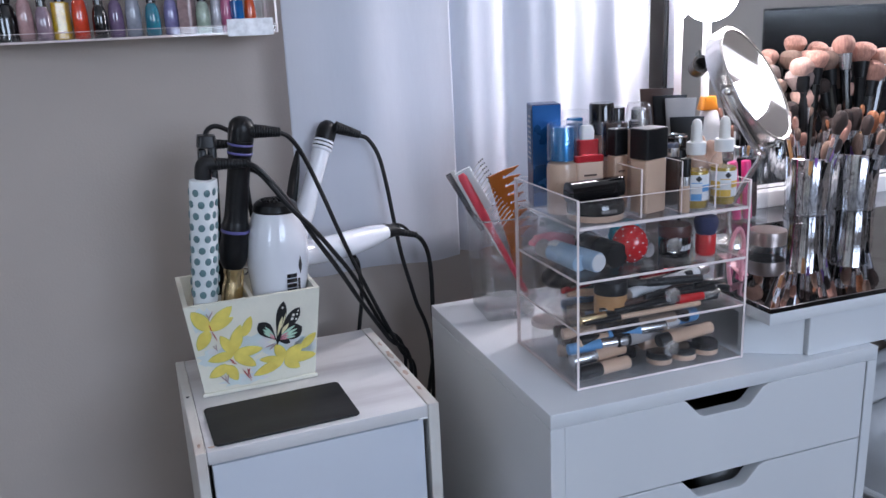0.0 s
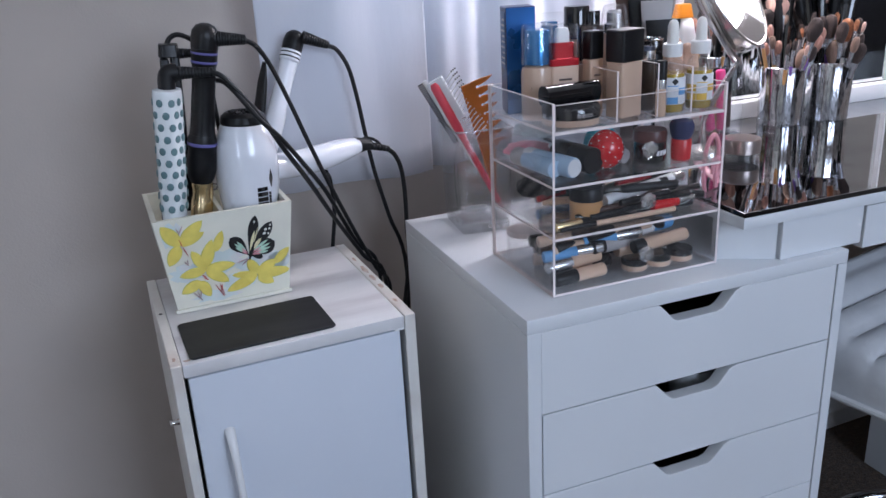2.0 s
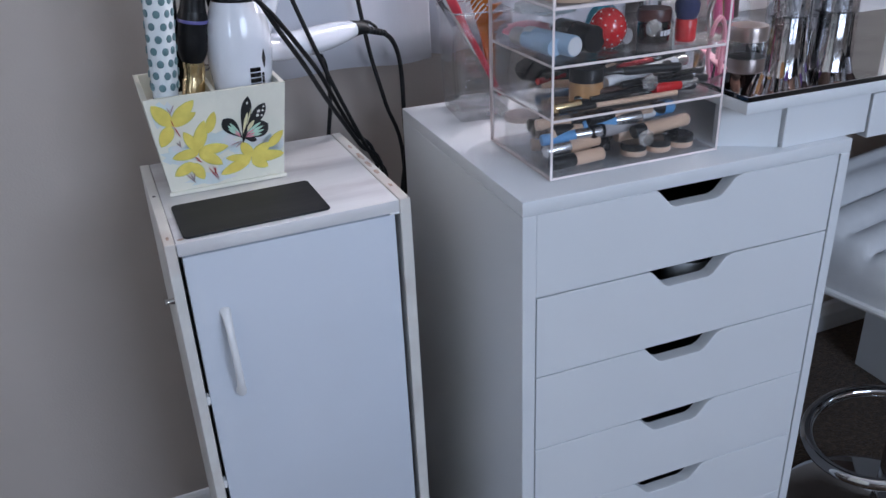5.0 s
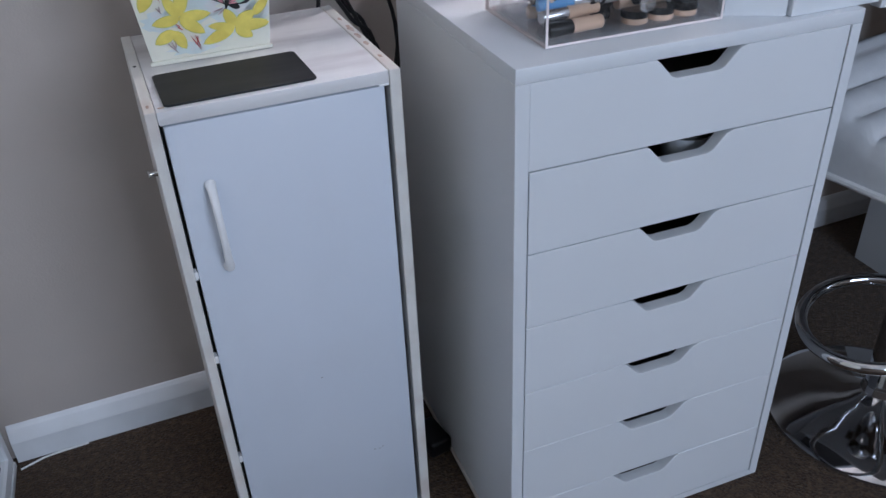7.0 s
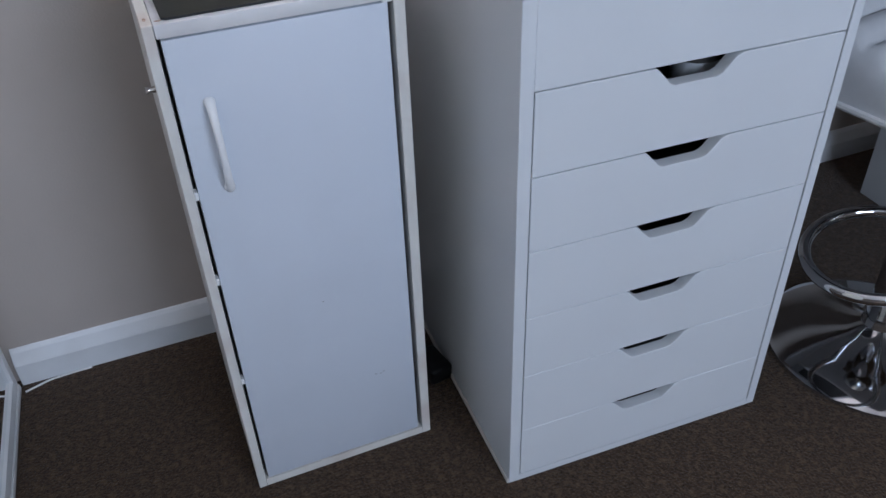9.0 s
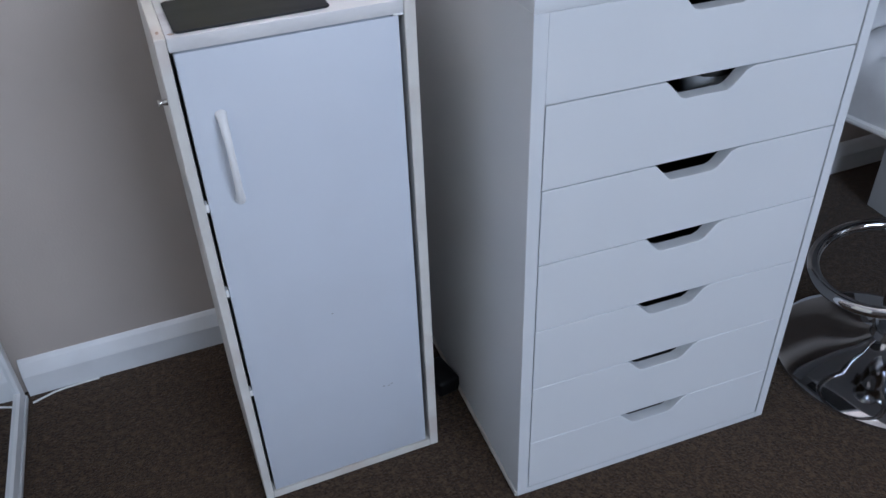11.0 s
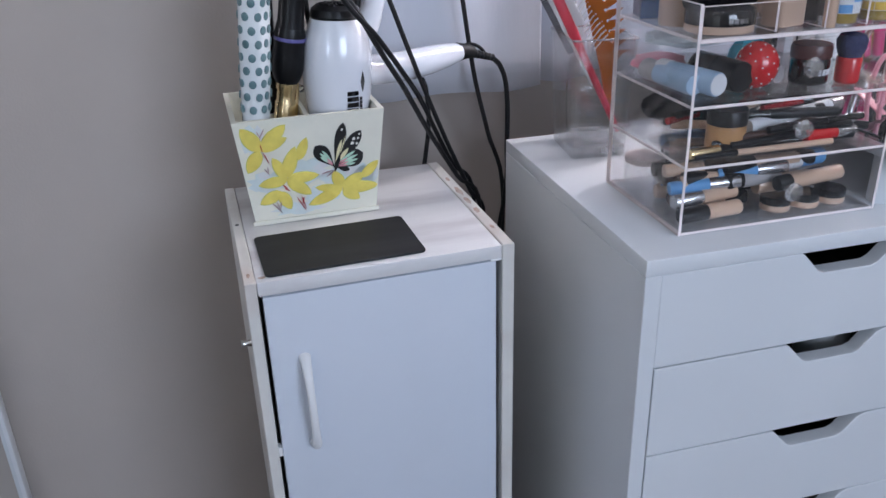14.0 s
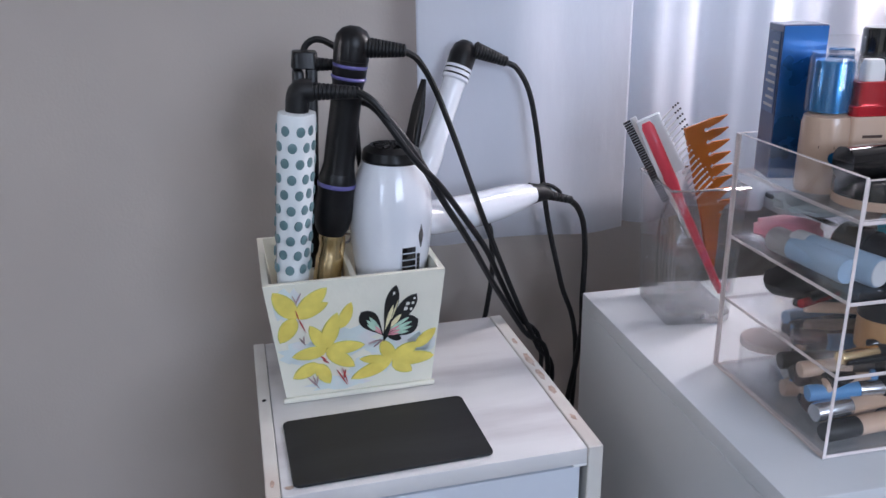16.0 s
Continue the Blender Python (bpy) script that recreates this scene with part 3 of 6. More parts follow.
WASH = [((-0.0119, 0.0638), 0.030, 0.016), ((-0.0548, 0.0541), 0.022, 0.013), ((0.0418, 0.0505), 0.034, 0.014), ((0.0644, 0.0500), 0.018, 0.012), ((-0.0199, 0.0157), 0.030, 0.008), ((-0.0656, 0.1078), 0.014, 0.018), ((0.0096, 0.0302), 0.022, 0.012)]
for (wx, wz), wa, wb in WASH:
    part("blue_wash", paint([(wx + wa * math.cos(a * 0.3491) * (1 + 0.25 * math.sin(3.1 * a + wx * 90)), wz + wb * math.sin(a * 0.3491) * (1 + 0.25 * math.cos(2.3 * a))) for a in range(18)], 0.00025), SKYWASH, front_panel)
for k, (a, b, w) in enumerate(PETALS):
    part("petal_edge", paint(petal(a, b, w * 1.03, 9, 0.66), 0.0006 + 0.00006 * (k % 4)), OLIVE, front_panel)
    c = (a[0] + (b[0] - a[0]) * 0.97, a[1] + (b[1] - a[1]) * 0.97 + 0.0006)
    part("petal", paint(petal(a, c, w * 0.91, 9, 0.66), 0.0010 + 0.00006 * (k % 4), 0.0010), YELLOW, front_panel)
STEMS = [((-0.0564, 0.0931), (-0.0505, 0.0782), 0), ((-0.0564, 0.0931), (-0.0591, 0.1039), 0), ((-0.0172, 0.0325), (-0.0119, 0.0134), 0), ((-0.0226, 0.0314), (-0.0129, 0.0123), 0), ((-0.0140, 0.0303), (-0.0162, 0.0201), 0), ((-0.0360, 0.0449), (-0.0301, 0.0404), 0), ((-0.0376, 0.0488), (-0.0323, 0.0444), 0), ((-0.0521, 0.0273), (-0.0409, 0.0123), 1), ((-0.0468, 0.0279), (-0.0430, 0.0163), 1), ((-0.0414, 0.0284), (-0.0430, 0.0175), 1), ((-0.0570, 0.0723), (-0.0516, 0.0642), 1), ((-0.0527, 0.0742), (-0.0527, 0.0655), 1), ((-0.0613, 0.1196), (-0.0570, 0.1092), 1), ((-0.0527, 0.1209), (-0.0591, 0.1094), 1), ((0.0225, 0.0605), (0.0096, 0.0573), 1), ((0.0247, 0.0602), (0.0150, 0.0529), 1)]
for a, b, g in STEMS:
    part("stem", paint(petal(a, b, 0.0012, 4), 0.0024), GREYSTEM if g else REDSTEM, front_panel)
# butterfly: dark wings, pale cells, body
for a, b, w, lift in (((0.0252, 0.0650), (0.0386, 0.1186), 0.0130, 0.0012), ((0.0257, 0.0650), (0.0590, 0.1067), 0.0150, 0.0014), ((0.0247, 0.0639), (0.0601, 0.0782), 0.0220, 0.0016), ((0.0257, 0.0637), (0.0037, 0.0931), 0.0185, 0.0016), ((0.0257, 0.0650), (0.0429, 0.0584), 0.0070, 0.0016)):
    part("butterfly_wing", paint(petal(a, b, w, 12, 0.70, 1.75), lift), INKBLACK, front_panel)
CELLS = [((0.0263, 0.0704), (0.0354, 0.0981), 0.0040, LEMON), ((0.0290, 0.0707), (0.0429, 0.0867), 0.0048, LEMON), ((0.0322, 0.0789), (0.0402, 0.1024), 0.0012, LEMON),
         ((0.0311, 0.0710), (0.0510, 0.0825), 0.0036, MINT), ((0.0316, 0.0691), (0.0537, 0.0772), 0.0036, MINT), ((0.0316, 0.0673), (0.0537, 0.0717), 0.0036, MINT), ((0.0316, 0.0654), (0.0504, 0.0666), 0.0034, MINT),
         ((0.0225, 0.0715), (0.0112, 0.0872), 0.0036, MINT), ((0.0220, 0.0698), (0.0080, 0.0845), 0.0036, MINT), ((0.0225, 0.0679), (0.0085, 0.0795), 0.0034, MINT)]
CELLS += [((0.0290, 0.0682), (0.0408, 0.0740), 0.0022, PINKW), ((0.0290, 0.0664), (0.0418, 0.0696), 0.0022, PINKW), ((0.0290, 0.0652), (0.0408, 0.0654), 0.0022, PINKW), ((0.0236, 0.0683), (0.0166, 0.0766), 0.0020, PINKW), ((0.0236, 0.0665), (0.0161, 0.0730), 0.0020, PINKW)]
CELLS += [((0.0456, 0.0906), (0.0494, 0.0938), 0.0038, WINGWHITE), ((0.0477, 0.0959), (0.0515, 0.0991), 0.0036, WINGWHITE), ((0.0520, 0.0898), (0.0537, 0.0926), 0.0026, WINGWHITE), ((0.0537, 0.0963), (0.0558, 0.0991), 0.0026, WINGWHITE), ((0.0553, 0.1016), (0.0574, 0.1038), 0.0022, WINGWHITE), ((0.0354, 0.1086), (0.0370, 0.1121), 0.0024, WINGWHITE)]
for k, (a, b, w, m_) in enumerate(CELLS):
    part("wing_cell", paint(petal(a, b, w, 6, 0.8, 1.3), 0.0021 + (0.0003 if m_ is PINKW else 0.0)), m_, front_panel)
part("butterfly_body", paint(petal((0.0247, 0.0577), (0.0333, 0.0824), 0.0040, 5), 0.0026), INKBLACK, front_panel)

# ---- hair tools standing in the box ----
DOTTED = mat("dotted_white", (0.74, 0.78, 0.79), 0.22, vary=0.02, coat=0.3)
DOT = mat("teal_dot_paint", (0.115, 0.20, 0.215), 0.3, vary=0.1, coat=0.3)
PURPLE = mat("violet_ring", (0.13, 0.12, 0.34), 0.35, vary=0.1)
REDLED = mat("red_switch", (0.7, 0.08, 0.03), 0.3, vary=0.1)


def relief(a, b, r0, r1, n=12):
    """A ribbed, tapering cord sleeve."""
    l = (Vector(b) - Vector(a)).length
    prof = []
    for i in range(n):
        r = r0 + (r1 - r0) * i / n
        prof += [(r * 0.91, l * i / n), (r, l * (i + 0.2) / n), (r, l * (i + 0.7) / n), (r * 0.91, l * (i + 0.8) / n)]
    return moved(bm_lathe(prof + [(r1 * 0.8, l)], 12), along(a, b))


def wpart(name, bm, material, parent, root, label=""):
    """A part whose mesh is given in the room's own axes, under a thing (root) or one of its parts."""
    return part(name, moved(bm, root.matrix_world.inverted()), material, parent, label)


# dotted hair straightener
P0, P1 = Vector((-0.3430, 0.3120, 0.8860)), Vector((-0.3260, 0.3000, 1.0680))
P0 = P0 + (P0 - P1).normalized() * 0.03
st = thing("hair_straightener", "white hair straightener with teal dots standing in painted box", "hair straightener", tilt=along(P0, P1))
SL = (P1 - P0).length
o = soft_rect(0.0355, 0.029, 0.012, 5)
shell = part("shell", bm_loft([[(x * s, y * s, z) for x, y in o] for s, z in ((0.60, 0.0), (0.80, 0.012), (0.97, SL * 0.4), (1.0, SL * 0.6), (1.03, SL - 0.005), (0.98, SL), (0.7, SL + 0.001))]), DOTTED, st)
rows = 15
for r_ in range(rows):
    for k in range(11):
        z = SL - 0.014 - r_ * 0.0148
        if z < 0.06:
            continue
        # walk round the shell's outline
        peri = (k + (0.5 if r_ % 2 else 0.0)) / 8.0
        if peri >= 1:
            continue
        q = peri * len(o)
        i0 = int(q) % len(o)
        ang = 2 * math.pi * peri
        best = max(o, key=lambda p: p[0] * math.cos(ang) / 0.0355 + p[1] * math.sin(ang) / 0.030)
        bx_, by_ = best
        nrm = Vector((math.cos(ang), math.sin(ang), 0))
        hit_r = 1e9
        for i in range(len(o)):
            (xa, ya), (xb, yb) = o[i], o[(i + 1) % len(o)]
            det = (xb - xa) * -math.sin(ang) + math.cos(ang) * (yb - ya)
            if abs(det) < 1e-12:
                continue
            rr_ = (xa * (yb - ya) - ya * (xb - xa)) / (math.cos(ang) * (yb - ya) - math.sin(ang) * (xb - xa)) if abs(math.cos(ang) * (yb - ya) - math.sin(ang) * (xb - xa)) > 1e-12 else -1
            if rr_ > 0:
                px_, py_ = rr_ * math.cos(ang), rr_ * math.sin(ang)
                if min(xa, xb) - 1e-6 <= px_ <= max(xa, xb) + 1e-6 and min(ya, yb) - 1e-6 <= py_ <= max(ya, yb) + 1e-6:
                    hit_r = min(hit_r, rr_)
                    en = Vector((yb - ya, xa - xb, 0)).normalized()
                    nrm = en if en.dot(Vector((math.cos(ang), math.sin(ang), 0))) > 0 else -en
        if hit_r > 1:
            continue
        c = Vector((hit_r * math.cos(ang) * 1.015, hit_r * math.sin(ang) * 1.015, z))
        part("dot", moved(bm_lathe([(0.0043, -0.0006), (0.0043, 0.0005), (0.0038, 0.0008)], 12), Matrix.Translation(c) @ nrm.to_track_quat("Z", "Y").to_matrix().to_4x4() @ Matrix.Diagonal((1, 1.12, 1, 1))), DOT, shell)
part("switch_plate", moved(bm_soft_box(0.010, 0.030, 0.003, 0.004), pose(0.0195, 0, SL - 0.05, 90, 0, 90)), BLACKG, st)
part("second_arm", bm_box(0.006, 0.016, 0.0, 0.017, 0.024, SL - 0.02, 0.003, 2), BLACKP, st)
e0 = Vector((-0.3230, 0.3000, 1.0810))
elbow = wpart("cord", bm_tube([(-0.2700, 0.2960, 1.0835), (-0.2575, 0.2900, 1.0750), (-0.2350, 0.2880, 1.0460), (-0.2155, 0.2920, 1.0160), (-0.1925, 0.3080, 0.9740), (-0.1580, 0.3400, 0.9170), (-0.1150, 0.4000, 0.8420), (-0.0640, 0.4450, 0.7580), (-0.0260, 0.4600, 0.6980), (-0.035, 0.49, 0.45), (-0.03, 0.47, 0.02)], 0.0034, 8), BLACKM, st, st, "black rubber power cord")
wpart("swivel", joined(bm_tube([P1 - (P1 - P0).normalized() * 0.004, e0 + Vector((0, 0, 0.004)), (-0.3110, 0.3000, 1.0870)], 0.0105, 14)), BLACKM, elbow, st)
wpart("sleeve", relief((-0.3140, 0.3000, 1.0860), (-0.2690, 0.3000, 1.0830), 0.0085, 0.0055), BLACKM, elbow, st)

# second, black straightener behind it
s2a, s2b = Vector((-0.3220, 0.3750, 0.9360)), Vector((-0.3130, 0.3750, 1.1010))
s2a = s2a + (s2a - s2b).normalized() * 0.10
st2 = thing("black_straightener", "black hair straightener with a looped cord", "hair straightener", tilt=along(s2a, s2b))
L2 = (s2b - s2a).length
part("arm", bm_box(-0.014, -0.012, 0, 0.014, -0.001, L2, 0.004, 2), BLACKP, st2)
part("arm", bm_box(-0.014, 0.001, 0, 0.014, 0.012, L2 - 0.004, 0.004, 2), BLACKP, st2)
part("end_cap", bm_soft_box(0.031, 0.026, 0.016, 0.006, 0.9, L2 - 0.003), BLACKP, st2)
c2 = wpart("cord", bm_tube([(-0.3150, 0.3780, 1.1080), (-0.3100, 0.3800, 1.1190), (-0.3000, 0.3800, 1.1240), (-0.2880, 0.3800, 1.1200), (-0.2780, 0.3780, 1.1110), (-0.2690, 0.3760, 1.0870), (-0.2670, 0.3740, 1.0490), (-0.2650, 0.3740, 1.0080), (-0.2610, 0.3800, 0.9840)], 0.0032, 8), BLACKM, st2, st2, "black rubber power cord")
wpart("sleeve", relief((-0.3110, 0.3720, 1.1020), (-0.2810, 0.3600, 1.1010), 0.0075, 0.005, 7), BLACKM, c2, st2)

# black curling iron with violet rings and a gold barrel
k0, k1 = Vector((-0.3050, 0.3450, 0.9080)), Vector((-0.2720, 0.3350, 1.1080))
ax = (k1 - k0).normalized()
kb = k0 - ax * 0.10
ci = thing("curling_iron", "black curling iron with violet rings and a gold barrel", "curling iron", tilt=along(kb, k1))
KL = (k1 - kb).length
part("barrel", bm_lathe([(0.0125, 0.004), (0.0128, 0.008), (0.0128, KL - 0.196), (0.0112, KL - 0.192), (0.0112, KL - 0.182), (0.0128, KL - 0.178), (0.0128, KL - 0.168)], 24), GOLD, ci)
part("collar", bm_lathe([(0.0135, KL - 0.172), (0.0165, KL - 0.166), (0.0190, KL - 0.156), (0.0194, KL - 0.140), (0.0180, KL - 0.128), (0.0186, KL - 0.124), (0.0186, KL - 0.116), (0.0165, KL - 0.108)], 24), BLACKP, ci)
part("ring", bm_lathe([(0.0187, KL - 0.122), (0.0191, KL - 0.120), (0.0187, KL - 0.118)], 24), PURPLE, ci)
part("grip", bm_lathe([(0.0165, KL - 0.109), (0.0152, KL - 0.10), (0.0146, KL - 0.05), (0.0148, KL - 0.022), (0.0160, KL - 0.018), (0.0164, KL)], 24), BLACKP, ci)
for dz in (0.016, 0.005):
    part("ring", bm_lathe([(0.0163, KL - dz - 0.0015), (0.0170, KL - dz), (0.0163, KL - dz + 0.0015)], 24), PURPLE, ci)
part("head", bm_lathe([(0.0168, KL + 0.0002), (0.0170, KL + 0.014), (0.0160, KL + 0.022), (0.0115, KL + 0.028), (0.005, KL + 0.031)], 24), BLACKP, ci)
part("switch", moved(bm_box(-0.003, -0.002, -0.0025, 0.003, 0.003, 0.0025, 0.0008, 1), pose(0.010, -0.0178, KL - 0.157)), REDLED, ci)
part("clip_lever", bm_tube([(0.010, -0.006, KL - 0.168), (0.014, -0.010, KL - 0.184), (0.013, -0.010, KL - 0.23)], 0.0032, 8), GOLD, ci)
part("stand_wire", bm_tube([(0.012, -0.004, KL - 0.186), (0.026, -0.014, KL - 0.188), (0.042, -0.014, KL - 0.186), (0.043, -0.006, KL - 0.186)], 0.0014, 6), STEEL, ci)
c3 = wpart("cord", bm_tube([(-0.2230, 0.3300, 1.1150), (-0.2080, 0.3350, 1.1050), (-0.1890, 0.3500, 1.0740), (-0.1690, 0.3550, 1.0230), (-0.1480, 0.3600, 0.9640), (-0.1160, 0.3880, 0.8870), (-0.0770, 0.4330, 0.8030), (-0.0420, 0.4550, 0.7290), (-0.0180, 0.4650, 0.6800), (-0.03, 0.49, 0.5), (-0.02, 0.47, 0.02)], 0.0032, 8), BLACKM, ci, ci, "black rubber power cord")
wpart("sleeve", relief((-0.2640, 0.3300, 1.1200), (-0.2210, 0.3300, 1.1150), 0.0105, 0.0060, 13), BLACKM, c3, ci)

# hair dryer, nose down in the box
dA, dB = Vector((-0.2430, 0.3450, 0.8590)), Vector((-0.2350, 0.3450, 1.0230))
dz = (dB - dA).normalized()
dr0 = dA - dz * 0.045
hd = thing("hair_dryer", "glossy white hair dryer standing in the painted box", "hair dryer", tilt=Matrix.Translation(dr0) @ (dB - dr0).to_track_quat("Z", "Y").to_matrix().to_4x4())
HL = (dB - dr0).length
part("body", bm_lathe([(0.028, 0.0), (0.030, 0.004), (0.0315, 0.035), (0.0345, 0.070), (0.0385, 0.096), (0.0410, 0.116), (0.0418, 0.134), (0.0408, 0.154), (0.0378, 0.172), (0.0335, HL - 0.024), (0.0300, HL - 0.0145)], 40), WHITEP, hd)
vent = part("rear_vent", bm_lathe([(0.0292, HL - 0.0150), (0.0305, HL - 0.012), (0.0285, HL - 0.004), (0.022, HL + 0.001), (0.019, HL - 0.001), (0.006, HL - 0.001)], 32), BLACKP, hd)
for i in range(10):
    part("vent_slot", moved(bm_box(0.006, -0.0011, HL - 0.001, 0.0185, 0.0011, HL + 0.0022, 0.0004, 1), pose(0, 0, 0, 0, 0, 36 * i)), BLACKM, vent)
MW = hd.matrix_world.inverted()
hp = [MW @ Vector(p) for p in ((-0.2150, 0.3520, 0.9440), (-0.1800, 0.3750, 0.9370), (-0.1350, 0.3950, 0.9355), (-0.0910, 0.4150, 0.9380), (-0.0630, 0.4250, 0.9400))]
part("handle", bm_tube(hp, lambda t: 0.0188 - 0.0020 * max(0.0, 0.4 - t) - 0.0075 * max(0, (t - 0.55) / 0.45) ** 1.5, 24), WHITEP, hd)
hq = [MW @ Vector(p) for p in ((-0.0660, 0.4250, 0.9400), (-0.0530, 0.4270, 0.9395), (-0.0420, 0.4300, 0.9370))]
part("cord_socket", bm_tube(hq, lambda t: 0.0125 - 0.005 * t, 14), BLACKM, hd)
part("trigger", moved(bm_soft_box(0.022, 0.012, 0.006, 0.003), Matrix.Translation(MW @ Vector((-0.1740, 0.3850, 0.9190))) @ MW.to_3x3().to_4x4() @ pose(0, 0, 0, 8, 0, 20)), BLACKM, hd)
front_dir = (MW.to_3x3() @ Vector((0.10, -1, 0))).normalized()


def on_body(x_side, z, lift=0.0004):
    """A place on the dryer's barrel, x_side metres round from its front."""
    r = 0.0412
    base = math.atan2(front_dir.y, front_dir.x)
    a = base + x_side / r
    return Matrix.Translation((math.cos(a) * (r + lift), math.sin(a) * (r + lift), z)) @ Vector((math.cos(a), math.sin(a), 0)).to_track_quat("Z", "X").to_matrix().to_4x4()


part("indicator", moved(bm_loft([[(0, -0.012, z), (0.0022, -0.004, z), (0.003, 0, z), (0.0022, 0.004, z), (0, 0.012, z), (-0.0022, 0.004, z), (-0.003, 0, z), (-0.0022, -0.004, z)] for z in (-0.001, 0.0006)]), on_body(0.022, HL - 0.083) @ pose(0, 0, 0, 0, 0, 90)), BLACKG, hd)
for i in range(4):
    for k in range(3):
        part("print_bar", moved(bm_box(-0.0023, -0.0026, -0.0012, 0.0023, 0.0026, 0.0003), on_body(0.0035 + 0.0048 * k, HL - 0.0960 - 0.0068 * i) @ pose(0, 0, 0, 0, 0, 90)), BLACKG, hd)
for i in range(4):
    part("print_bar", moved(bm_box(-0.0014, -0.0018, -0.0010, 0.0014, 0.0018, 0.0003), on_body(0.0195, HL - 0.103 - 0.0044 * i) @ pose(0, 0, 0, 0, 0, 90)), SLATE, hd)
c4 = wpart("cord", bm_tube([(-0.0160, 0.4300, 0.9280), (-0.0030, 0.4350, 0.9150), (0.0070, 0.4400, 0.8910), (0.0120, 0.4450, 0.8510), (0.0130, 0.4500, 0.7920), (0.0110, 0.4500, 0.7230), (-0.012, 0.47, 0.5), (-0.02, 0.48, 0.02)], 0.0036, 8), BLACKM, hd, hd, "black rubber power cord")
wpart("sleeve", relief((-0.0470, 0.4300, 0.9370), (-0.0130, 0.4300, 0.9270), 0.0062, 0.0045, 7), BLACKM, c4, hd)
wpart("hanging_loop", bm_tube([(-0.0600, 0.4270, 0.9410), (-0.0520, 0.4300, 0.9480), (-0.0390, 0.4320, 0.9460), (-0.0280, 0.4320, 0.9380), (-0.0270, 0.4300, 0.9330)], 0.0022, 8), BLACKM, c4, hd)
wpart("cord", bm_tube([(-0.2630, 0.3650, 1.0650), (-0.2540, 0.2950, 1.0660), (-0.2240, 0.2860, 1.0230), (-0.1975, 0.3000, 0.9920), (-0.1640, 0.3380, 0.9450), (-0.1290, 0.3830, 0.8920), (-0.0990, 0.4300, 0.8350), (-0.0720, 0.4450, 0.7790), (-0.0350, 0.4600, 0.7120), (-0.05, 0.49, 0.45), (-0.04, 0.47, 0.02)], 0.0032, 8), BLACKM, st2, st2, "black rubber power cord")

# white curling iron leaning at the back
w0, w1 = Vector((-0.1940, 0.4300, 0.9560)), Vector((-0.1390, 0.4650, 1.0810))
wax = (w1 - w0).normalized()
wb = w0 - wax * 0.10
wi = thing("white_curling_iron", "white curling iron with black swivel end leaning in box", "curling iron", tilt=along(wb, w1))
WL = (w1 - wb).length
part("barrel", bm_lathe([(0.0105, 0), (0.0110, 0.003), (0.0110, 0.085), (0.0125, 0.09)], 20), STEEL, wi)
part("grip", bm_lathe([(0.0125, 0.086), (0.0145, 0.092), (0.0148, WL - 0.10), (0.0132, WL - 0.09), (0.0125, WL - 0.05), (0.0128, WL - 0.016), (0.0150, WL - 0.014), (0.0150, WL)], 24), WHITEP, wi)
for dz_ in (0.004, 0.010):
    part("ring", bm_lathe([(0.0150, WL - dz_ - 0.001), (0.0154, WL - dz_), (0.0150, WL - dz_ + 0.001)], 24), BLACKG, wi)
part("switch", moved(bm_soft_box(0.008, 0.012, 0.005, 0.003), pose(0.0135, -0.003, WL - 0.128, 0, 90, 0)), WHITEM, wi)
part("head", bm_lathe([(0.0148, WL + 0.0003), (0.0150, WL + 0.014), (0.013, WL + 0.024), (0.007, WL + 0.030), (0.003, WL + 0.031)], 24), BLACKP, wi)
c7 = wpart("cord", bm_tube([(-0.0860, 0.4620, 1.0850), (-0.0720, 0.4620, 1.0770), (-0.0580, 0.4600, 1.0510), (-0.0500, 0.4550, 1.0080), (-0.0430, 0.4500, 0.9500), (-0.0330, 0.4500, 0.8890), (-0.0140, 0.4550, 0.8140), (0.0110, 0.4600, 0.7070), (0.0, 0.48, 0.4), (-0.03, 0.48, 0.02)], 0.0032, 8), BLACKM, wi, wi, "black rubber power cord")
wpart("sleeve", relief((-0.1220, 0.4620, 1.1000), (-0.0840, 0.4620, 1.0850), 0.0095, 0.0055, 11), BLACKM, c7, wi)
# slim black wand at the back
v0, v1 = Vector((-0.2080, 0.4400, 0.9640)), Vector((-0.1810, 0.4550, 1.0710))
va = (v1 - v0).normalized()
bw = thing("black_wand", "slim flat black styling wand leaning in the painted box", "styling wand", tilt=along(v0 - va * 0.09, v1))
VL = (v1 - v0).length + 0.09
part("blade", bm_loft([[(x * s, y * s * 0.6, z) for x, y in soft_rect(0.020, 0.014, 0.005)] for s, z in ((0.8, 0), (1, 0.01), (1.1, VL * 0.6), (0.9, VL - 0.03), (0.35, VL))]), BLACKP, bw)
part("label_plate", moved(bm_soft_box(0.009, 0.03, 0.001, 0.002), pose(0, -0.0066, VL * 0.55, 90, 0, 0)), SLATE, bw)
wpart("cord", bm_tube([(-0.1140, 0.4300, 0.9060), (-0.1000, 0.4700, 0.8800), (-0.0970, 0.4750, 0.8310), (-0.1050, 0.4750, 0.7740), (-0.13, 0.49, 0.6), (-0.12, 0.49, 0.02)], 0.0032, 8), BLACKM, bw, bw, "black rubber power cord")
plug = thing("power_adapter", "black power adapter lying on the carpet between the cabinets", "adapter", (-0.028, 0.285, 0.0), 12)
part("block", bm_box(-0.022, -0.035, 0.0, 0.022, 0.035, 0.034, 0.006, 3), BLACKP, plug)
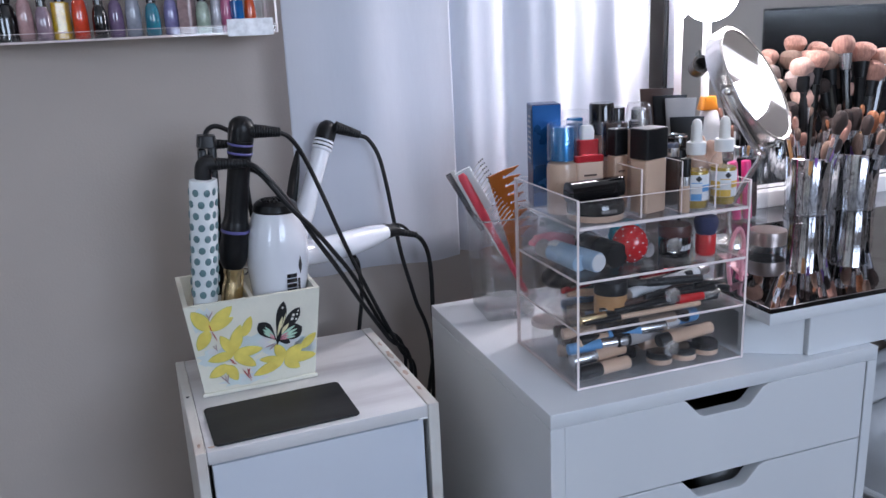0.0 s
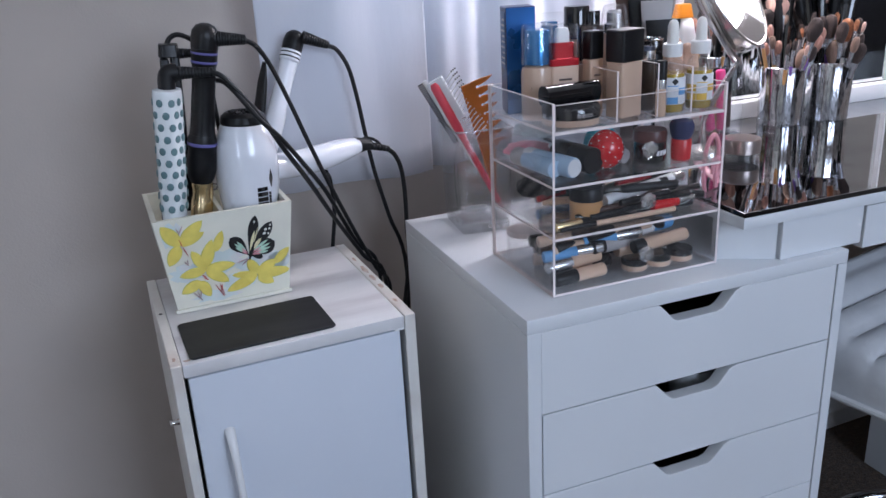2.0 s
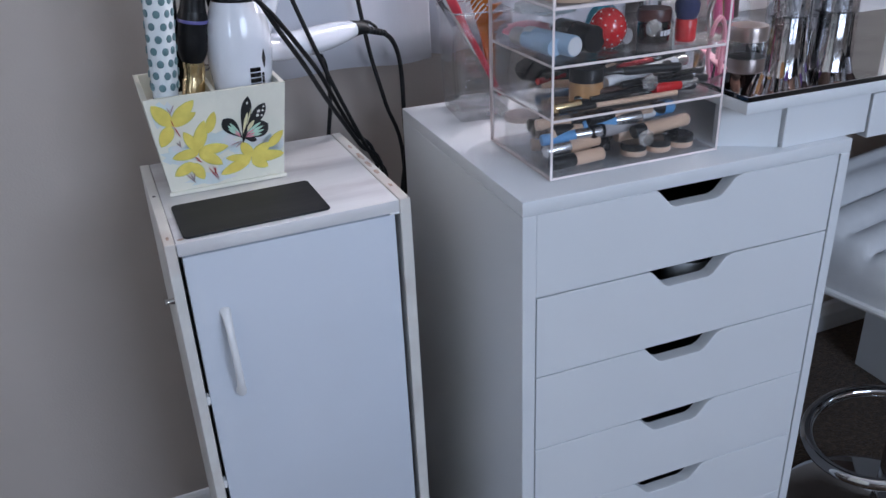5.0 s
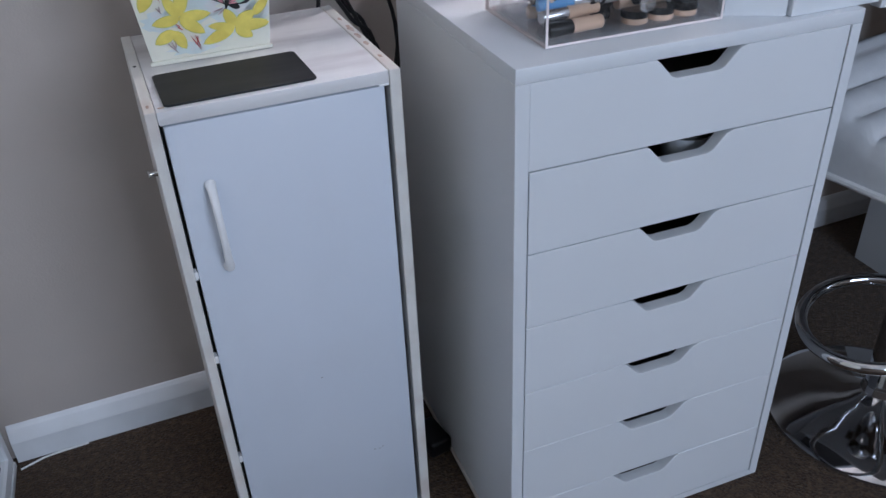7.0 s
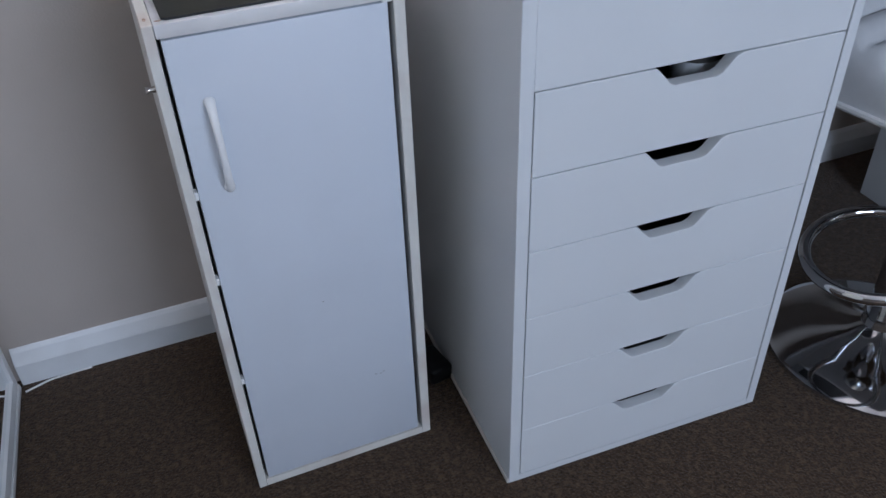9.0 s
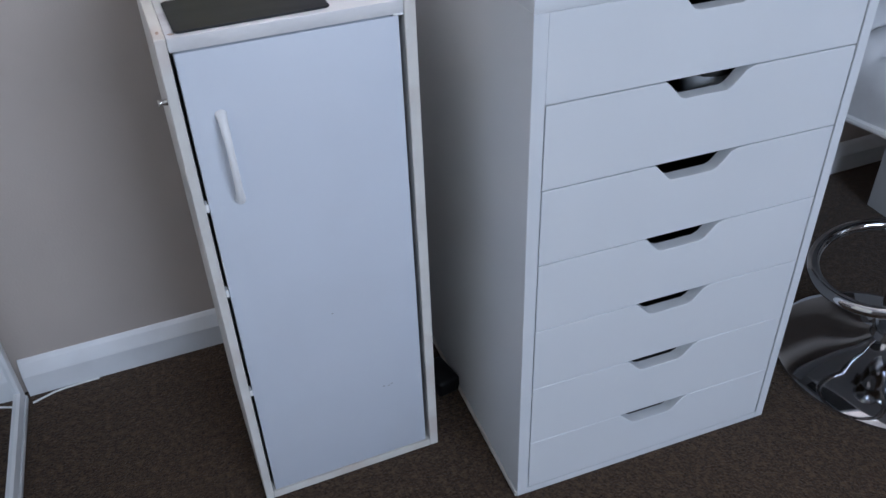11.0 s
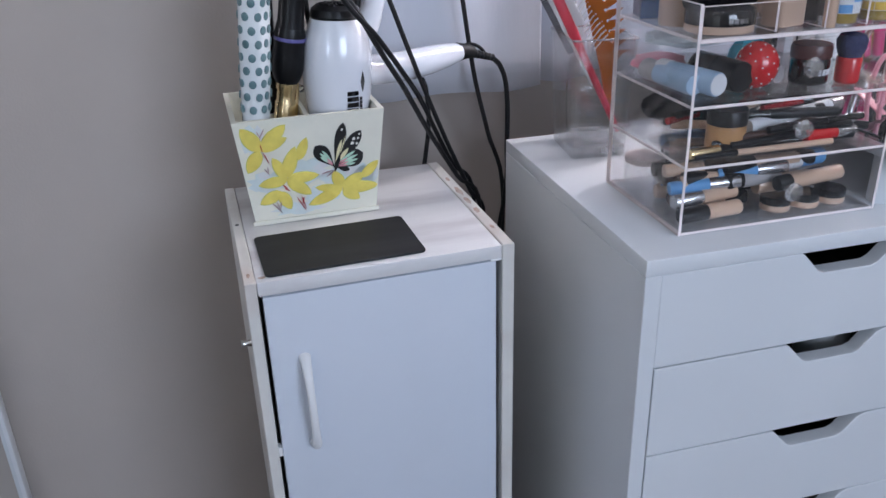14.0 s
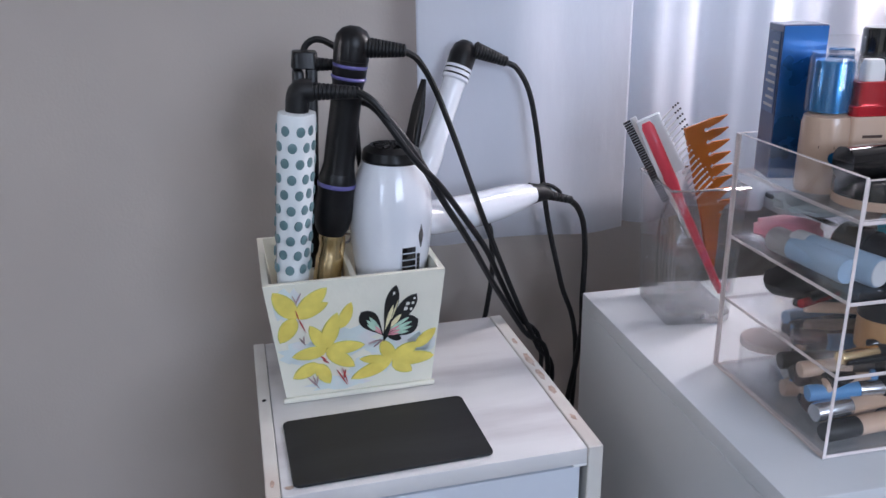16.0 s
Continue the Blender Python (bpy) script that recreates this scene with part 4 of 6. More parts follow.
part("lead", bm_tube([(0.0, 0.034, 0.018), (0.002, 0.07, 0.022), (0.0, 0.13, 0.02)], 0.004, 8), BLACKM, plug)

wc = thing("white_cable", "thin white cable lying along the skirting", "cable", (0, 0, 0))
part("cable", bm_tube([(-0.7480, 0.5170, 0.0022), (-0.7230, 0.5270, 0.0022), (-0.7040, 0.5335, 0.0022), (-0.6670, 0.5375, 0.0022), (-0.6300, 0.5395, 0.0022)], 0.0019, 8), WHITEM, wc)

# ---- clear organiser on the drawer unit ----
OX0, OX1, OY0, OY1 = 0.056, 0.292, 0.041, 0.211
OZ = [0.8150, 0.8860, 0.9475, 1.0090]
OTOP = 1.0450
T = 0.0032


def pane(x0, y0, z0, x1, y1, z1):
    """A clear sheet with polished edges, their gathered glow painted pale (second material)."""
    bm = bm_box(x0, y0, z0, x1, y1, z1, 0.0005, 1)
    dims = (abs(x1 - x0), abs(y1 - y0), abs(z1 - z0))
    thin = dims.index(min(dims))
    for f in bm.faces:
        f.normal_update()
        f.material_index = 0 if abs(f.normal[thin]) > 0.8 else 1
    return bm


CLEAR2 = [ACRYLIC, EDGE]
org = thing("makeup_organiser", "clear acrylic makeup organiser with three full drawers and open top", "organiser", (0, 0, 0))
part("side_pane", pane(OX0, OY0, OZ[0], OX0 + T, OY1, OTOP), CLEAR2, org, smooth=False)
part("side_pane", pane(OX1 - T, OY0, OZ[0], OX1, OY1, OTOP), CLEAR2, org, smooth=False)
part("back_pane", pane(OX0 + T, OY1 - T, OZ[0], OX1 - T, OY1, OTOP), CLEAR2, org, smooth=False)
for z in (OZ[0], OZ[1] - 0.0016, OZ[2] - 0.0016, OZ[3]):
    part("shelf", pane(OX0 + T, OY0 + 0.0005, z, OX1 - T, OY1 - T, z + T), CLEAR2, org, smooth=False)
part("front_lip", pane(OX0 + T, OY0, OZ[3] + T, OX1 - T, OY0 + T, OTOP - 0.002), CLEAR2, org, smooth=False)
CRYSTAL = clear("crystal_knob", (0.97, 0.97, 0.98), 0.02, 3.2, 0.10)
for i in range(3):
    z0, z1 = OZ[i] + T + 0.001, OZ[i + 1] - 0.003
    dr = part("drawer_front", pane(OX0 + T + 0.0008, OY0 - 0.0004, z0, OX1 - T - 0.0008, OY0 + T, z1), [ACRYLIC, ACRYLIC], org, smooth=False)
    kn = bm_lathe([(0.003, 0), (0.003, 0.004), (0.0095, 0.010), (0.0105, 0.013), (0.0075, 0.018), (0.003, 0.0185)], 8)
    part("knob", moved(kn, pose(0.176, OY0 - 0.0002, (z0 + z1) / 2 + 0.002, 90, 11, 0)), CRYSTAL, dr, "faceted clear knob", smooth=False)
    part("drawer_floor", pane(OX0 + T + 0.002, OY0 + T + 0.001, z0 + 0.0004, OX1 - T - 0.002, OY1 - T - 0.004, z0 + 0.0024), [ACRYLIC, ACRYLIC], dr, smooth=False)
for dx, dtop in ((0.1455, 1.070), (0.2005, 1.074), (0.2480, 1.066)):
    part("divider", pane(dx, OY0 + 0.012, OZ[3] + T, dx + 0.0025, OY1 - 0.06, dtop), CLEAR2, org, smooth=False)
part("divider", pane(0.1485, 0.125, OZ[3] + T, 0.2885, 0.1275, 1.066), CLEAR2, org, smooth=False)

TZ = OZ[3] + T  # the tray's floor
TAN = mat("beige_foundation", (0.60, 0.425, 0.315), 0.35, vary=0.05, scale=30, coat=0.5, by_object=0.12)
TAN2 = mat("light_concealer", (0.66, 0.46, 0.33), 0.3, vary=0.05, coat=0.4, by_object=0.15)
NAVY = mat("navy_carton", (0.012, 0.030, 0.11), 0.35, vary=0.08, coat=0.2)
BLUEM = mat("metallic_blue", (0.018, 0.19, 0.46), 0.25, metal=0.6, vary=0.08, coat=0.5)
REDM = mat("metallic_red", (0.55, 0.02, 0.03), 0.22, metal=0.5, vary=0.08, coat=0.5)
RED = mat("red_plastic", (0.62, 0.015, 0.02), 0.25, vary=0.06, coat=0.5)
SOFTBLUE = mat("pale_blue_plastic", (0.36, 0.50, 0.66), 0.35, vary=0.06, by_object=0.1)
PINK = mat("pink_plastic", (0.75, 0.30, 0.36), 0.35, vary=0.06)
HOTPINK = mat("hot_pink_plastic", (0.70, 0.05, 0.22), 0.3, vary=0.06)
CYAN = mat("cyan_sponge", (0.08, 0.45, 0.60), 0.8, vary=0.12, bump=0.4, bump_scale=400)
SILVER = mat("silver_plastic", (0.62, 0.62, 0.64), 0.25, metal=0.9, vary=0.06)
BROWN = mat("dark_brown_plastic", (0.06, 0.028, 0.020), 0.35, vary=0.1)
GREYT = mat("grey_tube", (0.42, 0.40, 0.40), 0.4, vary=0.06)
PAPER = mat("white_label", (0.75, 0.76, 0.78), 0.55, vary=0.03)
LBLUE = mat("label_blue", (0.12, 0.34, 0.66), 0.5, vary=0.05)
LYEL = mat("label_yellow", (0.72, 0.46, 0.06), 0.5, vary=0.05)
OIL = mat("amber_oil", (0.40, 0.27, 0.03), 0.12, vary=0.05, coat=0.6)
RUBBERW = mat("white_rubber", (0.82, 0.80, 0.76), 0.5, vary=0.03)
ORANGE = mat("orange_plastic", (0.80, 0.28, 0.02), 0.3, vary=0.06, coat=0.3)
COMBOR = mat("amber_comb", (0.55, 0.16, 0.02), 0.22, vary=0.1, coat=0.5)
REDPINK = mat("coral_red_plastic", (0.80, 0.07, 0.11), 0.3, vary=0.06, coat=0.3)
BRISTLE = mat("tan_bristle", (0.22, 0.14, 0.105), 0.9, vary=0.18, scale=300, bump=0.6, bump_scale=500, by_object=0.25, stretch=(1, 1, 0.12))
DARKBR = mat("dark_bristle", (0.045, 0.030, 0.026), 0.9, vary=0.18, scale=300, bump=0.6, bump_scale=500, by_object=0.3, stretch=(1, 1, 0.12))
PINKBR = mat("rosy_bristle", (0.36, 0.185, 0.140), 0.9, vary=0.28, scale=300, bump=0.6, bump_scale=500, by_object=0.2, stretch=(1, 1, 0.12))
GREYBR = mat("smudged_grey_bristle", (0.26, 0.195, 0.175), 0.95, vary=0.18, scale=120, bump=0.7, bump_scale=400, second=(0.20, 0.15, 0.14), second_scale=60, second_amount=0.6, stretch=(1, 1, 0.12))

# carton
ct = thing("carton", "tall navy and blue cosmetics carton in the organiser", "box", (0.0860, 0.1830, TZ), -15)
part("carton_body", bm_box(-0.0180, -0.0185, 0, 0.0180, 0.0185, 0.128, 0.0008, 1), NAVY, ct)
part("front_face", bm_box(-0.0176, -0.0192, 0.001, 0.0176, -0.0184, 0.127), mat("carton_blue", (0.010, 0.095, 0.30), 0.28, metal=0.5, vary=0.08, coat=0.4), ct, "bright metallic blue face")
part("print_panel", bm_box(-0.0187, -0.014, 0.055, -0.01795, 0.014, 0.122), mat("dim_print", (0.05, 0.10, 0.22), 0.4, vary=0.2, scale=400), ct)
for i in range(9):
    part("print_bar", bm_box(-0.0190, -0.012, 0.060 + i * 0.0065, -0.0186, 0.010 - 0.004 * (i % 3), 0.0622 + i * 0.0065), GREYT, ct)


def flask(label, at, r, h, liquid, cap, cap_h, over=None, square=False, band=None, rz=0.0, cap_r=0.86, print_=True):
    """A foundation bottle: glass body with its filling, cap or pump, and a clear overcap."""
    th = thing("foundation_bottle", label, "bottle", at, rz, "bottles in the organiser")
    if square:
        part("body", bm_soft_box(2 * r, 1.5 * r, h, r * 0.25), liquid, th)
        part("cap", bm_soft_box(2 * r * cap_r, 1.5 * r * cap_r, cap_h, r * 0.2, 1.0, h + 0.0005), cap, th)
    else:
        part("body", bm_lathe([(r * 0.94, 0), (r, 0.003), (r * 1.0, h * 0.85), (r * 0.93, h * 0.95), (r * 0.6, h)], 28), liquid, th)
        part("cap", bm_lathe([(r * cap_r, h + 0.0005), (r * cap_r, h + cap_h - 0.002), (r * cap_r * 0.93, h + cap_h)], 28), cap, th)
    if band:
        part("band", bm_lathe([(r * 1.01, h - 0.002), (r * 1.02, h + 0.008), (r * 0.95, h + 0.010)], 28) if not square else bm_soft_box(2.04 * r, 1.54 * r, 0.009, r * 0.25, 1.0, h - 0.003), band, th)
    if over:
        oh = cap_h + over
        part("overcap", bm_lathe([(r * 0.985, h + 0.0006), (r * 0.985, h + oh - 0.003), (r * 0.90, h + oh), (r * 0.2, h + oh), (r * 0.2, h + oh - 0.0008), (r * 0.88, h + oh - 0.0012), (r * 0.95, h + oh - 0.004), (r * 0.95, h + 0.0012)], 28) if not square else bm_soft_box(2 * r, 1.5 * r, oh, r * 0.25, 0.97, h + 0.0006), ACRYLIC, th)
    if print_:
        yy = -(1.5 * r / 2 if square else r) - 0.0003
        for k, (w_, z_) in enumerate(((0.5, 0.70), (0.62, 0.58), (0.34, 0.48))):
            part("print_bar", bm_box(-r * w_ * (0.5 if not square else 0.9), yy + (0.0012 if not square else 0), h * z_, r * w_ * (0.5 if not square else 0.9), yy + 0.0022, h * z_ + 0.0022), BROWN, th)
    return th


f1 = flask("beige foundation bottle with blue pump and clear overcap", (0.0840, 0.1290, TZ), 0.0190, 0.064, TAN, BLUEM, 0.040, 0.006, rz=-30, cap_r=0.80)
part("badge", moved(bm_lathe([(0.0048, 0), (0.0048, 0.0012), (0.004, 0.0014)], 14), pose(0.0062, -0.0176, 0.030, 90, 0, 18)), BLUEM, f1, "small round blue badge")
f2 = flask("beige foundation bottle with red pump and clear overcap", (0.1125, 0.1215, TZ), 0.0178, 0.064, TAN, REDM, 0.0235, 0.020, True, REDM, -8, 0.72)
part("nozzle", bm_loft([[(x * k, y * k, z) for x, y in soft_rect(0.017, 0.013, 0.004)] for k, z in ((1, 0.0877), (1, 0.098), (0.75, 0.104))]), WHITEM, f2)
f3 = flask("square beige foundation bottle with a broad black cap", (0.1745, 0.0830, TZ), 0.0180, 0.064, TAN, BLACKP, 0.036, None, True, None, 15, 1.05, False)
f4 = flask("dark-capped beige foundation bottle", (0.1500, 0.1130, TZ), 0.0105, 0.066, TAN, BLACKP, 0.032, None, True, None, 12, 1.0)
f5 = flask("round beige bottle with smoky black cap", (0.1640, 0.1430, TZ), 0.0160, 0.060, TAN, mat("smoky_brown_cap", (0.035, 0.022, 0.020), 0.18, vary=0.1, coat=0.5), 0.042, print_=False, cap_r=1.0)
f6 = flask("tall black-capped beige makeup bottle", (0.1700, 0.1860, TZ), 0.0160, 0.082, TAN, BLACKG, 0.040, print_=False, cap_r=1.0)
f7 = flask("bottle with blue pump under a clear square cap", (0.1290, 0.1820, TZ), 0.0155, 0.080, TAN, BLUEM, 0.026, 0.010, True, None, 5, 0.6, False)
f8 = thing("foundation_bottle", "bottle with a domed clear cap over a silver pump", "bottle", (0.2125, 0.1660, TZ), 0, "bottles in the organiser")
part("body", bm_lathe([(0.0165, 0), (0.0175, 0.003), (0.0175, 0.084), (0.0160, 0.087), (0.010, 0.0875)], 28), TAN, f8)
part("pump", bm_lathe([(0.0125, 0.0880), (0.0125, 0.098), (0.0095, 0.100), (0.0095, 0.112), (0.0070, 0.115)], 24), SILVER, f8)
part("overcap", bm_lathe([(0.0180, 0.0880), (0.0172, 0.100), (0.0150, 0.117), (0.0125, 0.1215), (0.0040, 0.1225), (0.0038, 0.1215), (0.0118, 0.1205), (0.0140, 0.1165), (0.0160, 0.100), (0.0168, 0.0886)], 28), ACRYLIC, f8, "domed clear cap")
f9 = flask("slim black concealer with silver ring", (0.2190, 0.1010, TZ), 0.0088, 0.062, BLACKP, mat("smoky_blue_cap", (0.10, 0.12, 0.18), 0.2, vary=0.05, coat=0.5), 0.014, None, False, SILVER, 0, 1.0, False)
f10 = flask("slim black-capped tube of beige concealer", (0.2075, 0.0560, TZ), 0.0062, 0.034, TAN2, BLACKP, 0.030, None, False, SILVER, 0, 1.0, False)
f11 = flask("black pot with a chrome-rimmed lid", (0.2430, 0.1280, TZ), 0.0145, 0.066, BLACKP, BLACKG, 0.014, None, False, None, 0, 1.0, False)
part("lid_ring", bm_lathe([(0.0146, 0.0785), (0.0150, 0.0795), (0.0146, 0.0812), (0.0120, 0.0815), (0.0118, 0.0803)], 28), CHROME, f11, "bright chrome ring")
f12 = flask("black-capped bottle at the back of the tray", (0.1960, 0.1930, TZ), 0.0110, 0.076, TAN, BLACKG, 0.038, print_=False, cap_r=1.0)


def squeeze_tube(label, at, rz, w, h, body, cap, lean=0.0):
    th = thing("squeeze_tube", label, "tube", tilt=pose(*at, lean, 0, rz), group="tubes in the organiser")
    part("cap", bm_lathe([(w * 0.30, 0), (w * 0.31, 0.001), (w * 0.30, 0.020)], 18), cap, th)
    secs = []
    for k in range(9):
        t = k / 8
        rx, ry = w * (0.32 + 0.18 * t), w * (0.32 * (1 - t) + 0.02)
        secs.append([(rx * math.cos(a * math.pi / 10), ry * math.sin(a * math.pi / 10), 0.0202 + (h - 0.0202) * t) for a in range(20)])
    part("body", bm_loft(secs), body, th)
    return th


squeeze_tube("dark brown squeeze tube standing on its cap", (0.2560, 0.1920, TZ), -26, 0.044, 0.134, BROWN, BLACKP)
squeeze_tube("black squeeze tube standing on its cap beside the brown one", (0.2680, 0.1800, TZ), -22, 0.045, 0.125, BLACKP, BLACKP)
squeeze_tube("silver grey squeeze tube standing on its cap", (0.2740, 0.1640, TZ), -30, 0.040, 0.122, GREYT, BLACKP)
squeeze_tube("short black squeeze tube standing on its cap", (0.2700, 0.1440, TZ), -24, 0.044, 0.100, BLACKP, BLACKP)

# compact lying in the front of the tray, with a glossy black case on it
cp = thing("powder_compact", "round black powder compact with beige rim", "compact", (0.1030, 0.0830, TZ))
part("pan", bm_lathe([(0.0315, 0), (0.0330, 0.001), (0.0330, 0.008)], 36), TAN, cp)
part("lid", bm_lathe([(0.0338, 0.0082), (0.0340, 0.018), (0.0320, 0.022), (0.0305, 0.0225)], 36), BLACKG, cp)
for i in range(4):
    part("print_bar", moved(bm_box(-0.0022, -0.0006, -0.0022, 0.0022, 0.0006, 0.0022), pose(0.0338 * math.sin(radians(-14 + 9 * i)), -0.0338 * math.cos(radians(-14 + 9 * i)), 0.0135, 0, 0, -14 + 9 * i)), SILVER, cp)
lc = thing("lipstick_case", "glossy black rounded case lying on the compact", "case", (0.1030, 0.0850, TZ + 0.0226), 5)
part("case", moved(bm_loft([[(x, y * 1.0, z) for x, y in soft_rect(0.022, 0.024, 0.009, 5)] for z in (-0.036, 0.036)]), pose(0, 0, 0.0112, 90, 0, 90)), BLACKG, lc)


def dropper(at, band, rz):
    th = thing("dropper_bottle", "small clear oil bottle with white dropper and %s label" % ("blue" if band is LBLUE else "yellow"), "bottle", at, rz, "dropper bottles")
    g = part("glass_body", bm_lathe([(0.0150, 0), (0.0160, 0.002), (0.0160, 0.050), (0.0135, 0.058), (0.0085, 0.064), (0.0085, 0.068)], 28), GLASS, th)
    part("oil", bm_lathe([(0.0142, 0.0025), (0.0150, 0.004), (0.0150, 0.046), (0.0144, 0.047)], 28), OIL, th, "amber oil filling")
    part("label", bm_lathe([(0.01635, 0.012), (0.01635, 0.043)], 28), PAPER, th, "printed white paper label")
    for k, (z0, z1, s) in enumerate(((0.023, 0.031, 0), (0.023, 0.031, 2), (0.0125, 0.0205, 1), (0.0125, 0.0205, 0), (0.033, 0.034, 1))):
        a0 = -90 + (-62 + 46 * s)
        bm = bmesh.new()
        ring = []
        for q in range(7):
            a = radians(a0 + 44 * q / 6)
            ring.append([bm.verts.new((r_ * math.cos(a), r_ * math.sin(a), z)) for r_, z in ((0.0163, z0), (0.0166, z0), (0.0166, z1), (0.0163, z1))])
        for qa, qb in zip(ring, ring[1:]):
            for e in range(4):
                bm.faces.new((qa[e], qb[e], qb[(e + 1) % 4], qa[(e + 1) % 4]))
        part("print_bar", bm, band, th)
    part("emblem", moved(bm_box(-0.0028, -0.0004, -0.0028, 0.0028, 0.0004, 0.0028), pose(0.004, -0.0160, 0.0385, 0, 45, 14)), INKBLACK, th)
    part("collar", bm_lathe([(0.0110, 0.066), (0.0114, 0.067), (0.0114, 0.080), (0.0100, 0.081)], 28), WHITEM, th)
    part("bulb", bm_lathe([(0.0070, 0.081), (0.0066, 0.088), (0.0062, 0.100), (0.0050, 0.105), (0.0022, 0.1075)], 20), RUBBERW, th)
    return th


dropper((0.2285, 0.0660, TZ), LBLUE, -34)
dropper((0.2700, 0.0680, TZ), LYEL, -30)
SPONGE = mat("beige_sponge", (0.62, 0.42, 0.33), 0.9, vary=0.08, scale=60, bump=0.3, bump_scale=500)
for sx_, sy_, sz_, sr_ in ((0.2620, 0.1080, 0.056, 0.0150), (0.2780, 0.1040, 0.050, 0.0165)):
    ped = thing("makeup_sponge", "beige teardrop makeup sponge standing in the organiser", "sponge", (sx_, sy_, TZ), group="sponges in the organiser")
    part("sponge", bm_lathe([(sr_ * 0.5, 0), (sr_ * 0.85, 0.006), (sr_, sz_ * 0.42), (sr_ * 0.95, sz_ * 0.8), (sr_ * 0.8, sz_ * 1.2), (sr_ * 0.45, sz_ * 1.42), (sr_ * 0.1, sz_ * 1.48)], 24), SPONGE, ped)

# ---- inside the drawers ----
D1, D2, D3 = OZ[2] + 0.0062, OZ[1] + 0.0062, OZ[0] + 0.0074


def stick(label, a, b, r, body, cap, cut=0.6, kind_name="cosmetic_tube", ring=None, end=None, group="tubes in the organiser drawers"):
    """A round tube lying from a to b, with a cap over its last part."""
    th = thing(kind_name, label, "tube", tilt=along(a, b), group=group)
    l = (Vector(b) - Vector(a)).length
    part("body", bm_lathe([(r * 0.9, 0), (r * 0.97, 0.0015), (r * 0.97, l * cut)], 16), body, th)
    part("cap", bm_lathe([(r, l * cut + 0.0003), (r, l - 0.002), (r * 0.9, l)], 16), cap, th)
    if ring:
        part("ring", bm_lathe([(r * 1.03, l * cut - 0.003), (r * 1.03, l * cut + 0.001)], 16), ring, th)
    if end:
        part("end_disc", bm_lathe([(r * 0.85, -0.0008), (r * 0.85, -0.0001)], 16), end, th)
    return th


stick("pale blue tube with white end lying in a drawer", (0.0900, 0.0520, D1 + 0.0125), (0.0700, 0.1300, D1 + 0.0125), 0.0125, SOFTBLUE, WHITEM, 0.8, end=PAPER)
stick("pale blue roll-on tube lying in a drawer", (0.0720, 0.0640, D1 + 0.011), (0.0650, 0.1500, D1 + 0.011), 0.0110, SOFTBLUE, GREYT, 0.7)
stick("short black bottle lying in a drawer", (0.1180, 0.0560, D1 + 0.016), (0.1080, 0.1200, D1 + 0.016), 0.0160, BLACKP, BLACKG, 0.5)
eg = thing("dotted_egg", "red egg-shaped makeup sponge case with white dots", "sponge case", (0.1440, 0.0720, D1))
egg = part("shell", moved(bm_blob(0.0215, 0.0215, 0.0235, 0, 3), pose(0, 0, 0.0235)), RED, eg)
for i in range(60):
    ph, th_ = i * 2.39996, math.acos(1 - 2 * (i + 0.5) / 60)
    n_ = Vector((math.sin(th_) * math.cos(ph), math.sin(th_) * math.sin(ph), math.cos(th_)))
    part("dot", moved(bm_lathe([(0.0010, -0.0003), (0.0010, 0.0003), (0.0006, 0.0005)], 6), Matrix.Translation((n_.x * 0.0215, n_.y * 0.0215, n_.z * 0.0235 + 0.0235)) @ n_.to_track_quat("Z", "Y").to_matrix().to_4x4()), PAPER, egg)
single("makeup_sponge", moved(bm_blob(0.022, 0.018, 0.020, 0.15, 3, 9), pose(0.1700, 0.1250, D1 + 0.020)), CYAN, "bright blue makeup sponge in a drawer", "sponge")
single("makeup_sponge", moved(bm_blob(0.030, 0.026, 0.010, 0.2, 3, 5), pose(0.0880, 0.1660, D1 + 0.012)), PINK, "soft pink puff in a drawer", "sponge")
single("cotton_pouch", moved(bm_blob(0.040, 0.030, 0.009, 0.3, 3, 2), pose(0.1060, 0.1500, D1 + 0.040)), mat("frosted_grey_plastic", (0.46, 0.52, 0.55), 0.35, vary=0.1), "frosted grey plastic pouch in a drawer", "pouch")
jar = thing("cream_jar", "black glass jar with a brown lid and pale print", "jar", (0.2080, 0.0750, D1), -8)
part("body", bm_lathe([(0.0170, 0), (0.0190, 0.002), (0.0195, 0.022), (0.0180, 0.026)], 28), BLACKG, jar)
part("lid", bm_lathe([(0.0200, 0.0262), (0.0203, 0.036), (0.0190, 0.0395)], 28), mat("red_brown_lid", (0.075, 0.016, 0.013), 0.35, vary=0.1), jar)
for i in range(4):
    part("print_bar", moved(bm_box(-0.0017, -0.0005, -0.0030, 0.0017, 0.0006, 0.0030), pose(0.0190 * math.sin(radians(4 + 14 * i)), -0.0190 * math.cos(radians(4 + 14 * i)), 0.013, 0, 8, 4 + 14 * i)), PAPER, jar)
kb_ = thing("kabuki_brush", "short red-handled brush with navy bristles", "brush", (0.2440, 0.0620, D1))
part("handle", bm_lathe([(0.0105, 0), (0.0120, 0.002), (0.0125, 0.024), (0.0115, 0.026)], 24), RED, kb_)
part("bristles", bm_lathe([(0.0108, 0.026), (0.0140, 0.034), (0.0150, 0.042), (0.0120, 0.048), (0.004, 0.050)], 24), mat("navy_bristle", (0.03, 0.04, 0.12), 0.95, vary=0.3, scale=300, bump=0.6, bump_scale=500), kb_)
stick("clear ribbed bottle lying in a drawer", (0.1740, 0.0760, D1 + 0.010), (0.1650, 0.1100, D1 + 0.010), 0.0095, GREYT, SILVER, 0.5)

